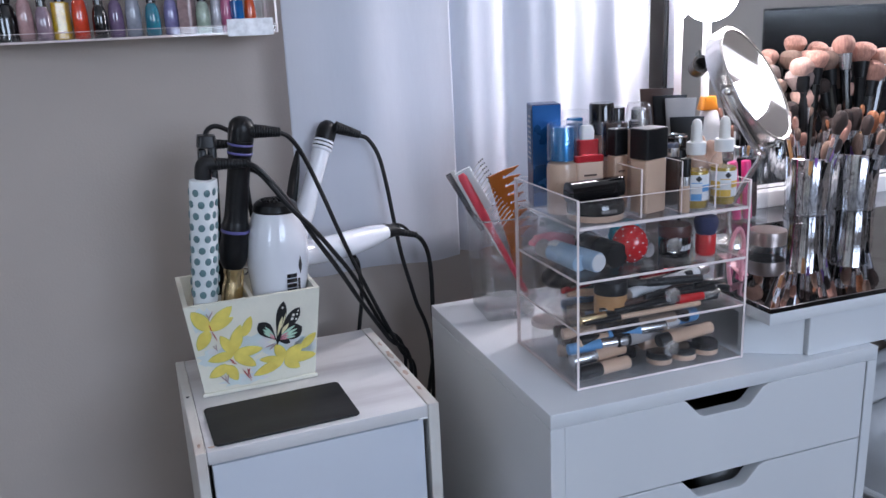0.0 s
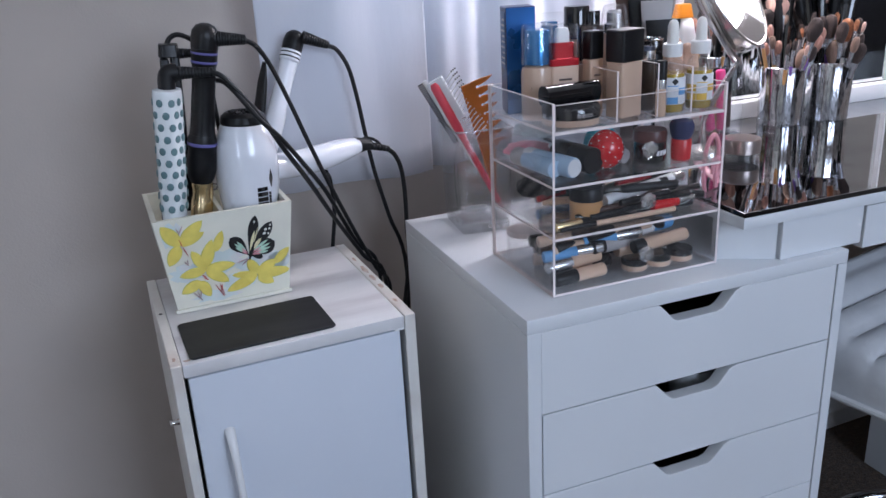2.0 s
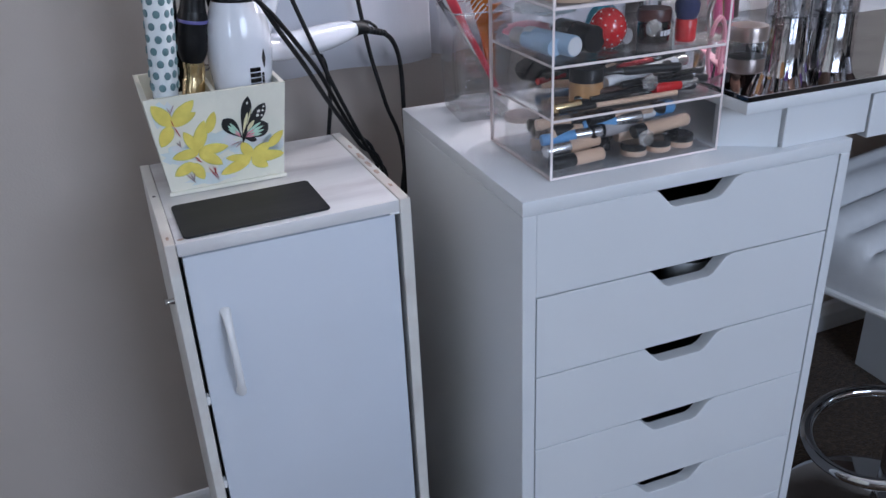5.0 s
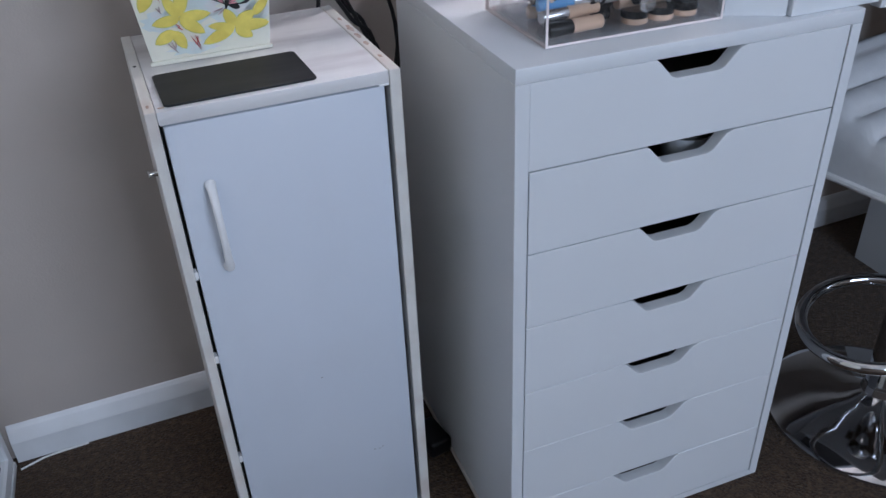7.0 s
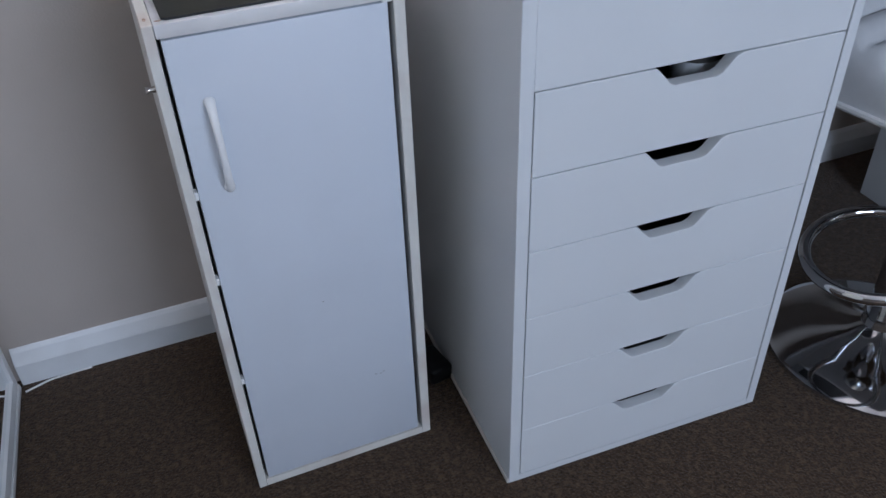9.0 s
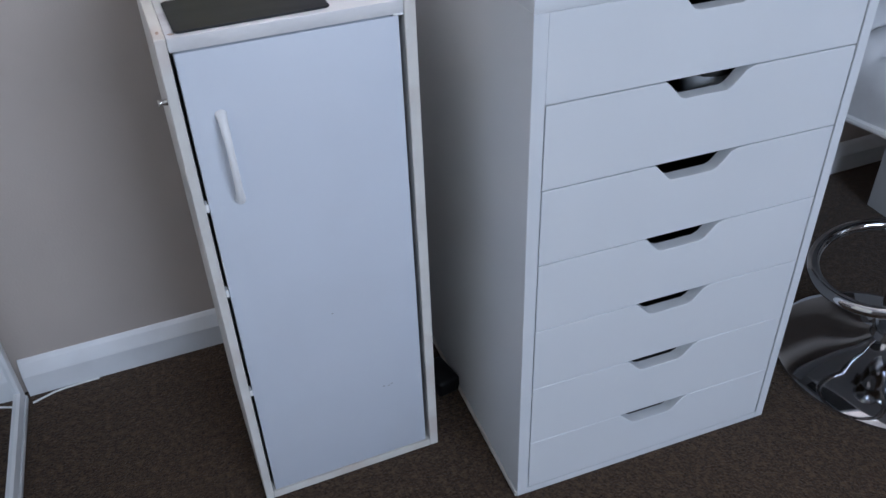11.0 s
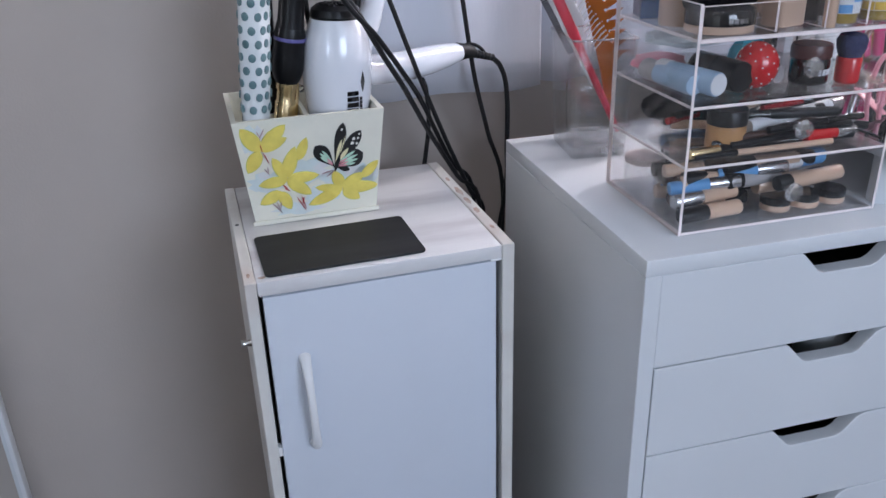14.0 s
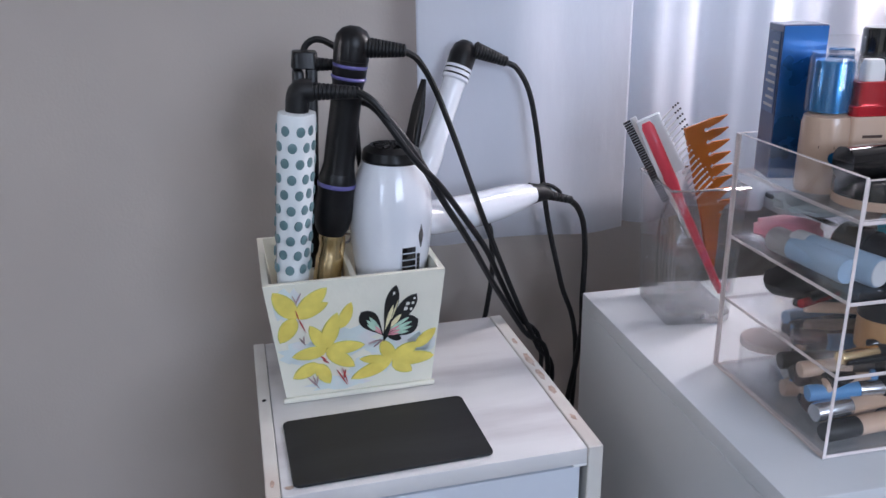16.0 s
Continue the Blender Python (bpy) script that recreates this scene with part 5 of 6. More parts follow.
# second drawer: brushes and pencils
pot = thing("foundation_pot", "small pot of beige foundation in a drawer", "jar", (0.1180, 0.0720, D2))
part("body", bm_lathe([(0.0170, 0), (0.0195, 0.002), (0.0200, 0.022), (0.0190, 0.028)], 24), mat("amber_foundation", (0.50, 0.27, 0.11), 0.35, vary=0.06, coat=0.3), pot)
part("lid", bm_lathe([(0.0203, 0.0282), (0.0203, 0.042), (0.0190, 0.044)], 24), BLACKP, pot)
rnd = random.Random(11)
COLS = [BLACKP, BLACKG, BROWN, GOLD, SILVER, BLACKP, TAN2, BLACKM, BLACKP, REDM]
stick("long white tube with silver tip lying in a drawer", (0.1420, 0.0700, D2 + 0.022), (0.2790, 0.1050, D2 + 0.026), 0.0075, PAPER, SILVER, 0.86)
stick("clear red lip gloss lying in a drawer", (0.2000, 0.0540, D2 + 0.0105), (0.2620, 0.0580, D2 + 0.0105), 0.0062, RED, SILVER, 0.6)
stick("gold and black eyeliner lying in a drawer", (0.0660, 0.0520, D2 + 0.0060), (0.1280, 0.0580, D2 + 0.0060), 0.0058, GOLD, BLACKP, 0.55)
stick("tan wooden pencil lying in a drawer", (0.0700, 0.0490, D2 + 0.0035), (0.2300, 0.0500, D2 + 0.0035), 0.0032, BLACKP, TAN2, 0.3)
for i in range(38):
    x, y = rnd.uniform(0.070, 0.20), rnd.uniform(0.062, 0.195)
    l, a = rnd.uniform(0.08, 0.13), radians(rnd.uniform(-32, 32))
    x1, y1 = min(0.283, x + l * math.cos(a)), min(0.200, max(0.055, y + l * math.sin(a)))
    z = D2 + 0.005 + 0.0062 * (i // 7)
    r = rnd.uniform(0.0032, 0.0058)
    if i % 3 == 0:
        x, x1 = x1, x
    stick("slim makeup pencil lying in a drawer", (x, y, z), (x1, y1, z + rnd.uniform(-0.001, 0.004)), r, rnd.choice(COLS), rnd.choice([BLACKP, BLACKG, SILVER, BLACKM]), rnd.uniform(0.35, 0.8), "makeup_pencil", group="pencils and brushes in the drawer")

for i in range(7):
    z = D2 + 0.0045 + 0.0058 * (i // 2)
    stick("black makeup pencil at the front of a drawer", (0.070 + 0.014 * i, 0.053 + 0.004 * (i % 3), z), (0.170 + 0.017 * i, 0.056 + 0.005 * ((i + 1) % 3), z + 0.002), 0.0040, (BLACKP, BROWN, BLACKG)[i % 3], (BLACKG, SILVER, BLACKP)[i % 3], 0.6, "makeup_pencil", group="pencils and brushes in the drawer")
# bottom drawer: concealers and small compacts
BODY = [TAN2, TAN, TAN2, BROWN, TAN2, BLACKP, LBLUE, BLACKG]
stick("beige concealer with black cap lying in a drawer", (0.1360, 0.0600, D3 + 0.0085), (0.0640, 0.0540, D3 + 0.0085), 0.0085, TAN2, BLACKP, 0.56)
stick("beige concealer with clear cap lying in a drawer", (0.1360, 0.0710, D3 + 0.0230), (0.0620, 0.0660, D3 + 0.0200), 0.0080, TAN2, SILVER, 0.55)
stick("pink-beige concealer with black cap lying in a drawer", (0.2550, 0.0600, D3 + 0.0340), (0.1760, 0.0560, D3 + 0.0300), 0.0085, TAN2, BLACKP, 0.80)
stick("white printed tube with blue cap lying in a drawer", (0.1700, 0.0800, D3 + 0.0420), (0.2500, 0.0860, D3 + 0.0450), 0.0095, PAPER, LBLUE, 0.62)
stick("white and beige tube with black cap lying in a drawer", (0.1900, 0.0780, D3 + 0.0330), (0.1230, 0.0720, D3 + 0.0330), 0.0098, GREYT, BLACKP, 0.70)
for i, (x, y) in enumerate(((0.182, 0.0620), (0.217, 0.0620), (0.251, 0.0640))):
    c = thing("pan_compact", "small round black compact with pale base", "compact", (x, y, D3), group="small compacts in the drawer")
    part("base", bm_lathe([(0.0150, 0), (0.0160, 0.001), (0.0160, 0.007)], 24), TAN2, c)
    part("lid", bm_lathe([(0.0163, 0.0072), (0.0163, 0.014), (0.0150, 0.0155)], 24), BLACKG, c)
for i in range(46):
    x, y = rnd.uniform(0.066, 0.175 if i % 2 else 0.085), 0.074 + 0.0027 * i
    if y > 0.130:
        x = max(x, 0.115)
    a = radians(rnd.uniform(-22, 22))
    l, r = rnd.uniform(0.065, 0.10), rnd.uniform(0.0070, 0.0098)
    z = D3 + r + 0.0125 * (i % 4)
    x1, y1 = min(0.280, x + l * math.cos(a)), min(0.200, max(0.075, y + l * math.sin(a)))
    if rnd.random() < 0.5:
        x, x1 = x1, x
    stick("makeup tube lying in a full drawer", (x, min(y, 0.195), z), (x1, y1, z + rnd.uniform(-0.001, 0.006)), r, rnd.choice(BODY), rnd.choice([BLACKP, BLACKG, LBLUE, SILVER, BLACKP]), rnd.uniform(0.5, 0.75))
FRONT = [(LBLUE, SILVER), (BROWN, BLACKP), (BLACKP, BLACKG), (TAN2, BLACKP), (GREYT, LBLUE), (TAN, BLACKG)]
for i in range(12):
    bo, ca = FRONT[i % 6]
    x0 = 0.064 + 0.010 * (i % 3) + 0.055 * (i // 6)
    y0, z0 = 0.080 + 0.0045 * (i % 6), D3 + 0.0300 + 0.0050 * (i % 4)
    stick("slim tube on the heap in a full drawer", (x0, y0, z0), (x0 + 0.075, y0 + 0.012 * (i % 3 - 1), z0 + 0.004), 0.0072, bo, ca, 0.55 + 0.05 * (i % 3))
mb = thing("makeup_bag", "small black makeup bag filling the back of a drawer", "bag", (0.172, 0.165, D2))
part("body", moved(bm_blob(0.100, 0.030, 0.024, 0.10, 3, 3), pose(0, 0, 0.0240)), BLACKM, mb)
part("zip", bm_tube([(-0.07, -0.012, 0.0440), (0.0, -0.014, 0.0475), (0.07, -0.012, 0.0440)], 0.0015, 6), STEEL, mb)
mp_ = thing("makeup_bag", "dark brown makeup pouch at the back of a drawer", "bag", (0.190, 0.178, D3))
part("body", moved(bm_blob(0.085, 0.020, 0.024, 0.12, 3, 6), pose(0, 0, 0.0240)), BROWN, mp_)
part("zip", bm_tube([(-0.06, -0.008, 0.0440), (0.0, -0.009, 0.0470), (0.06, -0.008, 0.0440)], 0.0015, 6), STEEL, mp_)
ctub = thing("clear_tub", "round clear plastic tub lying in a drawer", "tub", (0.0830, 0.1700, D3))
part("wall", bm_lathe([(0.0215, 0), (0.0225, 0.001), (0.0225, 0.030), (0.0212, 0.030), (0.0205, 0.002), (0.004, 0.0018)], 28), ACRYLIC, ctub)
part("lid", bm_lathe([(0.0228, 0.0302), (0.0228, 0.036), (0.0215, 0.037)], 28), mat("pale_pink_lid", (0.70, 0.60, 0.58), 0.4, vary=0.05), ctub)

# ---- glass holder with combs ----
VX, VY, VRZ = 0.0930, 0.3460, -6.0
HOLDER = clear("thick_glass", (0.955, 0.960, 0.962), 0.02, 1.9, 0.02)
vs = thing("glass_holder", "tall rectangular clear glass holder with combs", "glass holder", (VX, VY, DH), VRZ)


def ring_rect(w, d, r, z):
    return [(x, y, z) for x, y in soft_rect(w, d, r, 4)]


# Strong white haze paints the bright refraction of the thick base.
part("glass_base", bm_loft([ring_rect(0.070, 0.088, 0.006, 0.0), ring_rect(0.074, 0.092, 0.008, 0.003), ring_rect(0.0745, 0.0925, 0.008, 0.012), ring_rect(0.070, 0.088, 0.006, 0.0150)]), clear("glass_base_bright_haze", (0.96, 0.965, 0.97), 0.02, 2.2, 0.30), vs, "thick heavy glass base")
part("glass_wall", bm_loft([ring_rect(0.0748, 0.0928, 0.008, 0.0153), ring_rect(0.086, 0.104, 0.008, 0.152), ring_rect(0.085, 0.103, 0.0075, 0.1535), ring_rect(0.081, 0.099, 0.006, 0.152), ring_rect(0.0695, 0.0875, 0.006, 0.0200), ring_rect(0.060, 0.078, 0.006, 0.0156)]), HOLDER, vs)

# Added hazy tube paints the bright line along the rim.
part("rim", bm_tube([(x, y, 0.1530) for x, y in soft_rect(0.0835, 0.1015, 0.007, 3)] + [(0.04175, 0.0437, 0.1530)], 0.0013, 6, 2), clear("rim_highlight_haze", (0.80, 0.81, 0.82), 0.03, 3.0, 0.30), vs, "polished glass rim with painted highlight")
vb0, vb1 = Vector((0.0980, 0.3250, 0.8920)), Vector((0.0320, 0.3450, 1.0320))
vbr = thing("vent_brush", "coral red hair brush with a white pin head", "hair brush", tilt=Matrix.Translation(vb0) @ (vb1 - vb0).to_track_quat("Z", "Y").to_matrix().to_4x4())
VBL = (vb1 - vb0).length
part("handle", bm_loft([[(x * s, y * s, z) for x, y in soft_rect(0.0145, 0.009, 0.004)] for s, z in ((0.7, -0.055), (0.9, -0.045), (1.0, 0.02), (1.0, VBL * 0.40), (1.45, VBL * 0.55), (1.45, VBL - 0.006), (1.0, VBL))]), REDPINK, vbr)
hm = vbr.matrix_world.inverted()
side = (hm.to_3x3() @ Vector((0.9, -0.35, 0.1))).normalized()
zax = Vector((0, 0, 1))
side = (side - zax * side.dot(zax)).normalized()
nrm_ = zax.cross(side)
Rb = Matrix((side, nrm_, zax)).transposed().to_4x4()
hd2 = part("head", moved(bm_soft_box(0.030, 0.011, VBL * 0.42, 0.004, 0.85), Matrix.Translation((side.x * 0.004, side.y * 0.004, VBL * 0.60)) @ Rb), mat("clear_white_plastic", (0.84, 0.86, 0.90), 0.2, vary=0.05, coat=0.4), vbr)
for i in range(16):
    for j in range(3):
        q0 = Matrix.Translation((side.x * 0.004, side.y * 0.004, VBL * 0.36 + i * VBL * 0.040)) @ Rb @ Vector((0.010, -0.004 + 0.004 * j, 0))
        q1 = q0 + side * (0.017 + 0.003 * j) + zax * 0.009
        pin = part("pin", bm_tube([q0, q1], 0.0007, 5), WHITEM, hd2)
        part("pin_tip", moved(bm_blob(0.0013, 0.0013, 0.0013, 0, 1), Matrix.Translation(q1)), BLACKM if i > 8 else WHITEM, hd2)
# fine comb beside it
fc0, fc1 = Vector((0.0730, 0.3500, 0.9430)), Vector((0.0240, 0.3600, 1.0340))
fcm = Matrix.Translation(fc0) @ (fc1 - fc0).to_track_quat("Z", "Y").to_matrix().to_4x4()
fcb = thing("fine_comb", "fine-toothed white comb with dark teeth", "comb", tilt=fcm)
FL = (fc1 - fc0).length
fs = (fcm.inverted().to_3x3() @ Vector((-0.75, 0.2, -0.6))).normalized()
fs = (fs - zax * fs.dot(zax)).normalized()
Fb = Matrix((fs, zax.cross(fs), zax)).transposed().to_4x4()
part("spine", moved(bm_box(-0.004, -0.0016, -0.05, 0.003, 0.0016, FL, 0.0012, 2), Fb), WHITEM, fcb)
for i in range(34):
    part("tooth", moved(bm_box(0.003, -0.0012, FL - 0.003 - i * FL / 35, 0.011, 0.0012, FL - 0.0012 - i * FL / 35), Fb), BLACKM, fcb)
# amber wide-toothed comb, leaning with its teeth to the organiser
ac = thing("wide_comb", "translucent amber wide-toothed comb standing in the glass holder", "comb", (0.0670, 0.3260, 1.0260), 4.0)


def comb_at(a, b):
    """A place on the comb: a across it, b down it, both in millimetres."""
    return (0.00100 * a + 0.000105 * b, -0.00103 * b - 0.00006 * a)


poly = [comb_at(0, 0)]
for i in range(8):
    tx, ty = 51 + 1.4 * i, -14.5 + 12.7 * i
    rx, ry = 24 + 2.5 * i, 1.5 + 12.6 * i
    poly += [comb_at(tx * 0.62, ty + (2.5 if i else 4.0)), comb_at(tx, ty), comb_at(tx * 0.80, ty + 7.6), comb_at(rx + 2.2, ry - 1.8), comb_at(rx, ry - 2.6), comb_at(rx - 2.0, ry - 0.4), comb_at(rx - 0.4, ry + 2.0), comb_at(rx + 2.4, ry + 1.4)]
poly += [comb_at(41, 96), comb_at(39, 120), comb_at(34, 158), comb_at(30, 162), comb_at(27, 150), comb_at(20, 100), comb_at(9, 46)]
part("comb_body", bm_prism(poly, -0.0018, 0.0018), COMBOR, ac)

# ---- vanity table with mirrored glass top ----
VT0, VT1 = 0.8680, 0.8830
va_ = thing("vanity_table", "white vanity table with dark mirrored glass top", "vanity table", (0, 0, 0))
part("tabletop", bm_box(0.300, 0.006, VT0, 1.72, 0.545, VT1, 0.0012, 2), LAMINATE, va_)
part("glass_top", bm_box(0.3015, 0.0075, VT1 + 0.0003, 1.718, 0.543, VT1 + 0.0065, 0.0007, 1), BLACKGLASS, va_, "dark mirrored glass sheet", smooth=False)
part("glass_edge", joined(bm_box(0.3006, 0.0066, VT1 + 0.0002, 1.718, 0.0074, VT1 + 0.0060), bm_box(0.3006, 0.0074, VT1 + 0.0002, 0.3014, 0.543, VT1 + 0.0060)), BLACKG, va_)
part("front_panel", bm_box(0.3680, 0.0120, DH + 0.0004, 0.5020, 0.0290, VT0 - 0.0004, 0.0008, 1), LAMINATE, va_)
sd = bm_loft([[(0.3650, 0.0180, z), (0.3670, 0.0292, z), (0.3060, 0.0700, z), (0.3030, 0.0540, z)] for z in (DH + 0.0004, VT0 - 0.0004)])
part("side_panel", sd, LAMINATE, va_)
dv = part("drawer", bm_box(0.5055, 0.0105, 0.8060, 1.1200, 0.0280, VT0 - 0.003, 0.0008, 1), LAMINATE, va_)
part("drawer_box", bm_box(0.5075, 0.0285, 0.8100, 1.1180, 0.40, VT0 - 0.004), INSIDE, va_)
part("rear_rail", bm_box(0.5000, 0.5100, 0.70, 1.12, 0.5280, VT0 - 0.0004), LAMINATE, va_)
# second unit carrying the far end
du2 = thing("side_pedestal", "plain white pedestal carrying the far end of the vanity table", "pedestal", (0, 0, 0))
part("body", bm_box(1.1250, 0.020, 0.0, 1.60, 0.46, VT0 - 0.0008, 0.001, 1), LAMINATE, du2)

# large mirror with bulbs, standing on the table
GT = VT1 + 0.0066
vm = thing("vanity_mirror", "large lit vanity mirror with white frame standing on the table", "mirror", (0, 0, 0))
part("backboard", bm_box(0.4650, 0.4800, GT, 1.12, 0.4900, 1.80), BLACKM, vm)
part("frame_edge", bm_box(0.4665, 0.4600, GT, 0.4830, 0.4796, 1.80, 0.0015, 2), mat("satin_frame", (0.55, 0.55, 0.58), 0.35, vary=0.03), vm)
part("mirror_strip", bm_box(0.4835, 0.4680, GT + 0.03, 0.5330, 0.4795, 1.80), MIRROR, vm, "narrow mirrored strip that carries the bulb", smooth=False)
part("frame_bead", bm_box(0.5333, 0.4600, GT + 0.03, 0.5400, 0.4795, 1.80, 0.001, 1), WHITEM, vm)
part("mirror_glass", bm_box(0.5403, 0.4700, GT + 0.03, 1.0400, 0.4795, 1.80), MIRROR, vm, smooth=False)
part("bottom_rail", bm_box(0.4935, 0.4400, GT, 1.10, 0.4675, GT + 0.0295, 0.002, 2), WHITEM, vm)
part("mirror_strip", bm_box(1.0470, 0.4680, GT + 0.03, 1.0880, 0.4795, 1.80), MIRROR, vm, "narrow mirrored strip that carries the bulbs", smooth=False)
part("frame_bead", bm_box(1.0403, 0.4600, GT + 0.03, 1.0467, 0.4795, 1.80, 0.001, 1), WHITEM, vm)
part("frame_edge", bm_box(1.0883, 0.4600, GT + 0.03, 1.1150, 0.4796, 1.80, 0.0015, 2), WHITEM, vm)
BULB = glow("bulb_glow", (1.0, 0.92, 0.88), 66.0)
for bulb_x, bulb_z in ((0.4980, 1.4700), (0.4980, 1.6700), (1.0660, 1.2700), (1.0660, 1.4700), (1.0660, 1.6700)):
    up_ = thing("light_bulb", "round lit globe bulb on the mirror frame", "light bulb", tilt=pose(bulb_x, 0.4670, bulb_z, 90, 0, 0), group="bulbs on the mirror frame")
    part("globe", moved(bm_blob(0.046, 0.046, 0.046, 0, 3), pose(0, 0, 0.056)), BULB, up_, "glowing white globe")
    part("socket", bm_lathe([(0.020, 0.0), (0.020, 0.012), (0.016, 0.018)], 20), CHROME, up_)
lb = thing("light_bulb", "round lit globe bulb on the mirror frame", "light bulb", tilt=pose(0.4980, 0.4670, 1.2700, 90, 0, 0), group="bulbs on the mirror frame")
part("globe", moved(bm_blob(0.046, 0.046, 0.046, 0, 3), pose(0, 0, 0.056)), BULB, lb, "glowing white globe")
part("socket", bm_lathe([(0.020, 0.0), (0.020, 0.012), (0.016, 0.018)], 20), CHROME, lb)
hole = thing("hair_roller", "black hollow hair roller clipped at the mirror", "hair roller", tilt=pose(0.4980, 0.4400, 1.1480, 70, 0, -20))
part("ring", bm_lathe([(0.0105, 0), (0.0150, 0.001), (0.0150, 0.030), (0.0105, 0.030), (0.0100, 0.006), (0.002, 0.0055)], 20), BLACKP, hole)
part("clip", bm_box(-0.002, 0.014, 0.004, 0.002, 0.026, 0.026, 0.0006, 1), BLACKP, hole)

# round tilting mirror on a stand
hn = Vector((0.470, -0.735, 0.489)).normalized()
hc = Vector((0.4570, 0.2500, 1.1340))
hx = Vector((0, 0, 1)).cross(hn).normalized()
hmx = Matrix.Translation(hc) @ Matrix((hx, hn.cross(hx), hn)).transposed().to_4x4()
tm = thing("tilting_mirror", "round steel-rimmed makeup mirror tilted on its stand", "mirror", (0.4450, 0.2700, GT))
TI = tm.matrix_world.inverted()
rim = part("rim", moved(bm_lathe([(0.074, -0.022), (0.0900, -0.020), (0.0930, -0.015), (0.0930, 0.006), (0.0910, 0.008), (0.0880, 0.007), (0.0875, 0.004), (0.074, 0.0035)], 64), TI @ hmx), STEEL, tm)
part("mirror_disc", moved(bm_lathe([(0.0870, 0.0038), (0.0870, 0.0060), (0.0865, 0.0062)], 64), TI @ hmx), mat("smudged_mirror", (0.80, 0.81, 0.83), 0.035, metal=1.0, vary=0.05, scale=20), rim, smooth=False)
part("base", bm_lathe([(0.034, 0), (0.036, 0.002), (0.034, 0.008), (0.016, 0.012), (0.008, 0.016)], 40), STEEL, tm)
bowl = [TI @ (hmx @ Vector((0.0985 * math.cos(a), 0.0985 * math.sin(a), -0.006 - 0.026 * (1 - abs(math.cos(a)))))) for a in [radians(d) for d in range(-90, -181, -15)]]
part("yoke", bm_tube(bowl, 0.0050, 10, 3), STEEL, tm)
part("stem", bm_tube([(0, 0, 0.014), (0.0, 0.0, 0.06), bowl[0]], 0.0045, 12), STEEL, tm)
for sgn in (-180,):
    q = TI @ (hmx @ Vector((0.0975 * math.cos(radians(sgn)), 0, -0.003)))
    part("pivot", moved(bm_blob(0.007, 0.007, 0.007, 0, 2), Matrix.Translation(q)), STEEL, tm)

# brush cups
FOIL = mat("mercury_glass", (0.86, 0.86, 0.88), 0.13, metal=1.0, vary=0.10, scale=150, bump=0.05, bump_scale=300, second=(0.025, 0.025, 0.03), second_scale=230, second_amount=0.65, coat=0.2, stretch=(1, 1, 0.36))
PALEBR = mat("pale_rosy_bristle", (0.50, 0.31, 0.25), 0.9, vary=0.16, scale=300, bump=0.6, bump_scale=500, second=(0.34, 0.18, 0.14), second_scale=50, second_amount=0.6, stretch=(1, 1, 0.12))


def brush(base, tip, head_r, head_l, handle, hair, flat=1.0, metal=None):
    """One brush under its own thing: handle, ferrule, bristles."""
    base, tip = Vector(base), Vector(tip)
    th = thing("makeup_brush", "makeup brush with %s handle standing in a silver cup" % handle[1], "brush", tilt=along(base, tip), group="brushes in the cups")
    l = (tip - base).length
    hl = l - head_l
    r = head_r * 0.42
    part("handle", bm_lathe([(0.0016, 0), (0.0030, 0.01), (max(0.0032, r * 0.8), hl * 0.6), (max(0.003, r), hl - 0.028)], 10), handle[0], th)
    part("ferrule", bm_lathe([(max(0.0031, r * 1.02), hl - 0.0279), (max(0.0033, head_r * 0.62), hl)], 12), metal or SILVER, th)
    b_ = bm_lathe([(head_r * 0.58, hl + 0.0002), (head_r * 0.84, hl + head_l * 0.22), (head_r, hl + head_l * 0.50), (head_r * 0.93, hl + head_l * 0.74), (head_r * 0.70, hl + head_l * 0.90), (head_r * 0.38, hl + head_l * 0.98), (head_r * 0.10, hl + head_l)], 16)
    for v in b_.verts:
        k = 1 + 0.22 * noise.noise(Vector((v.co.x * 60 + base.x * 37, v.co.y * 60, v.co.z * 45 + base.y * 91)))
        v.co.x, v.co.y = v.co.x * k, v.co.y * k * flat
    part("bristles", b_, hair, th)


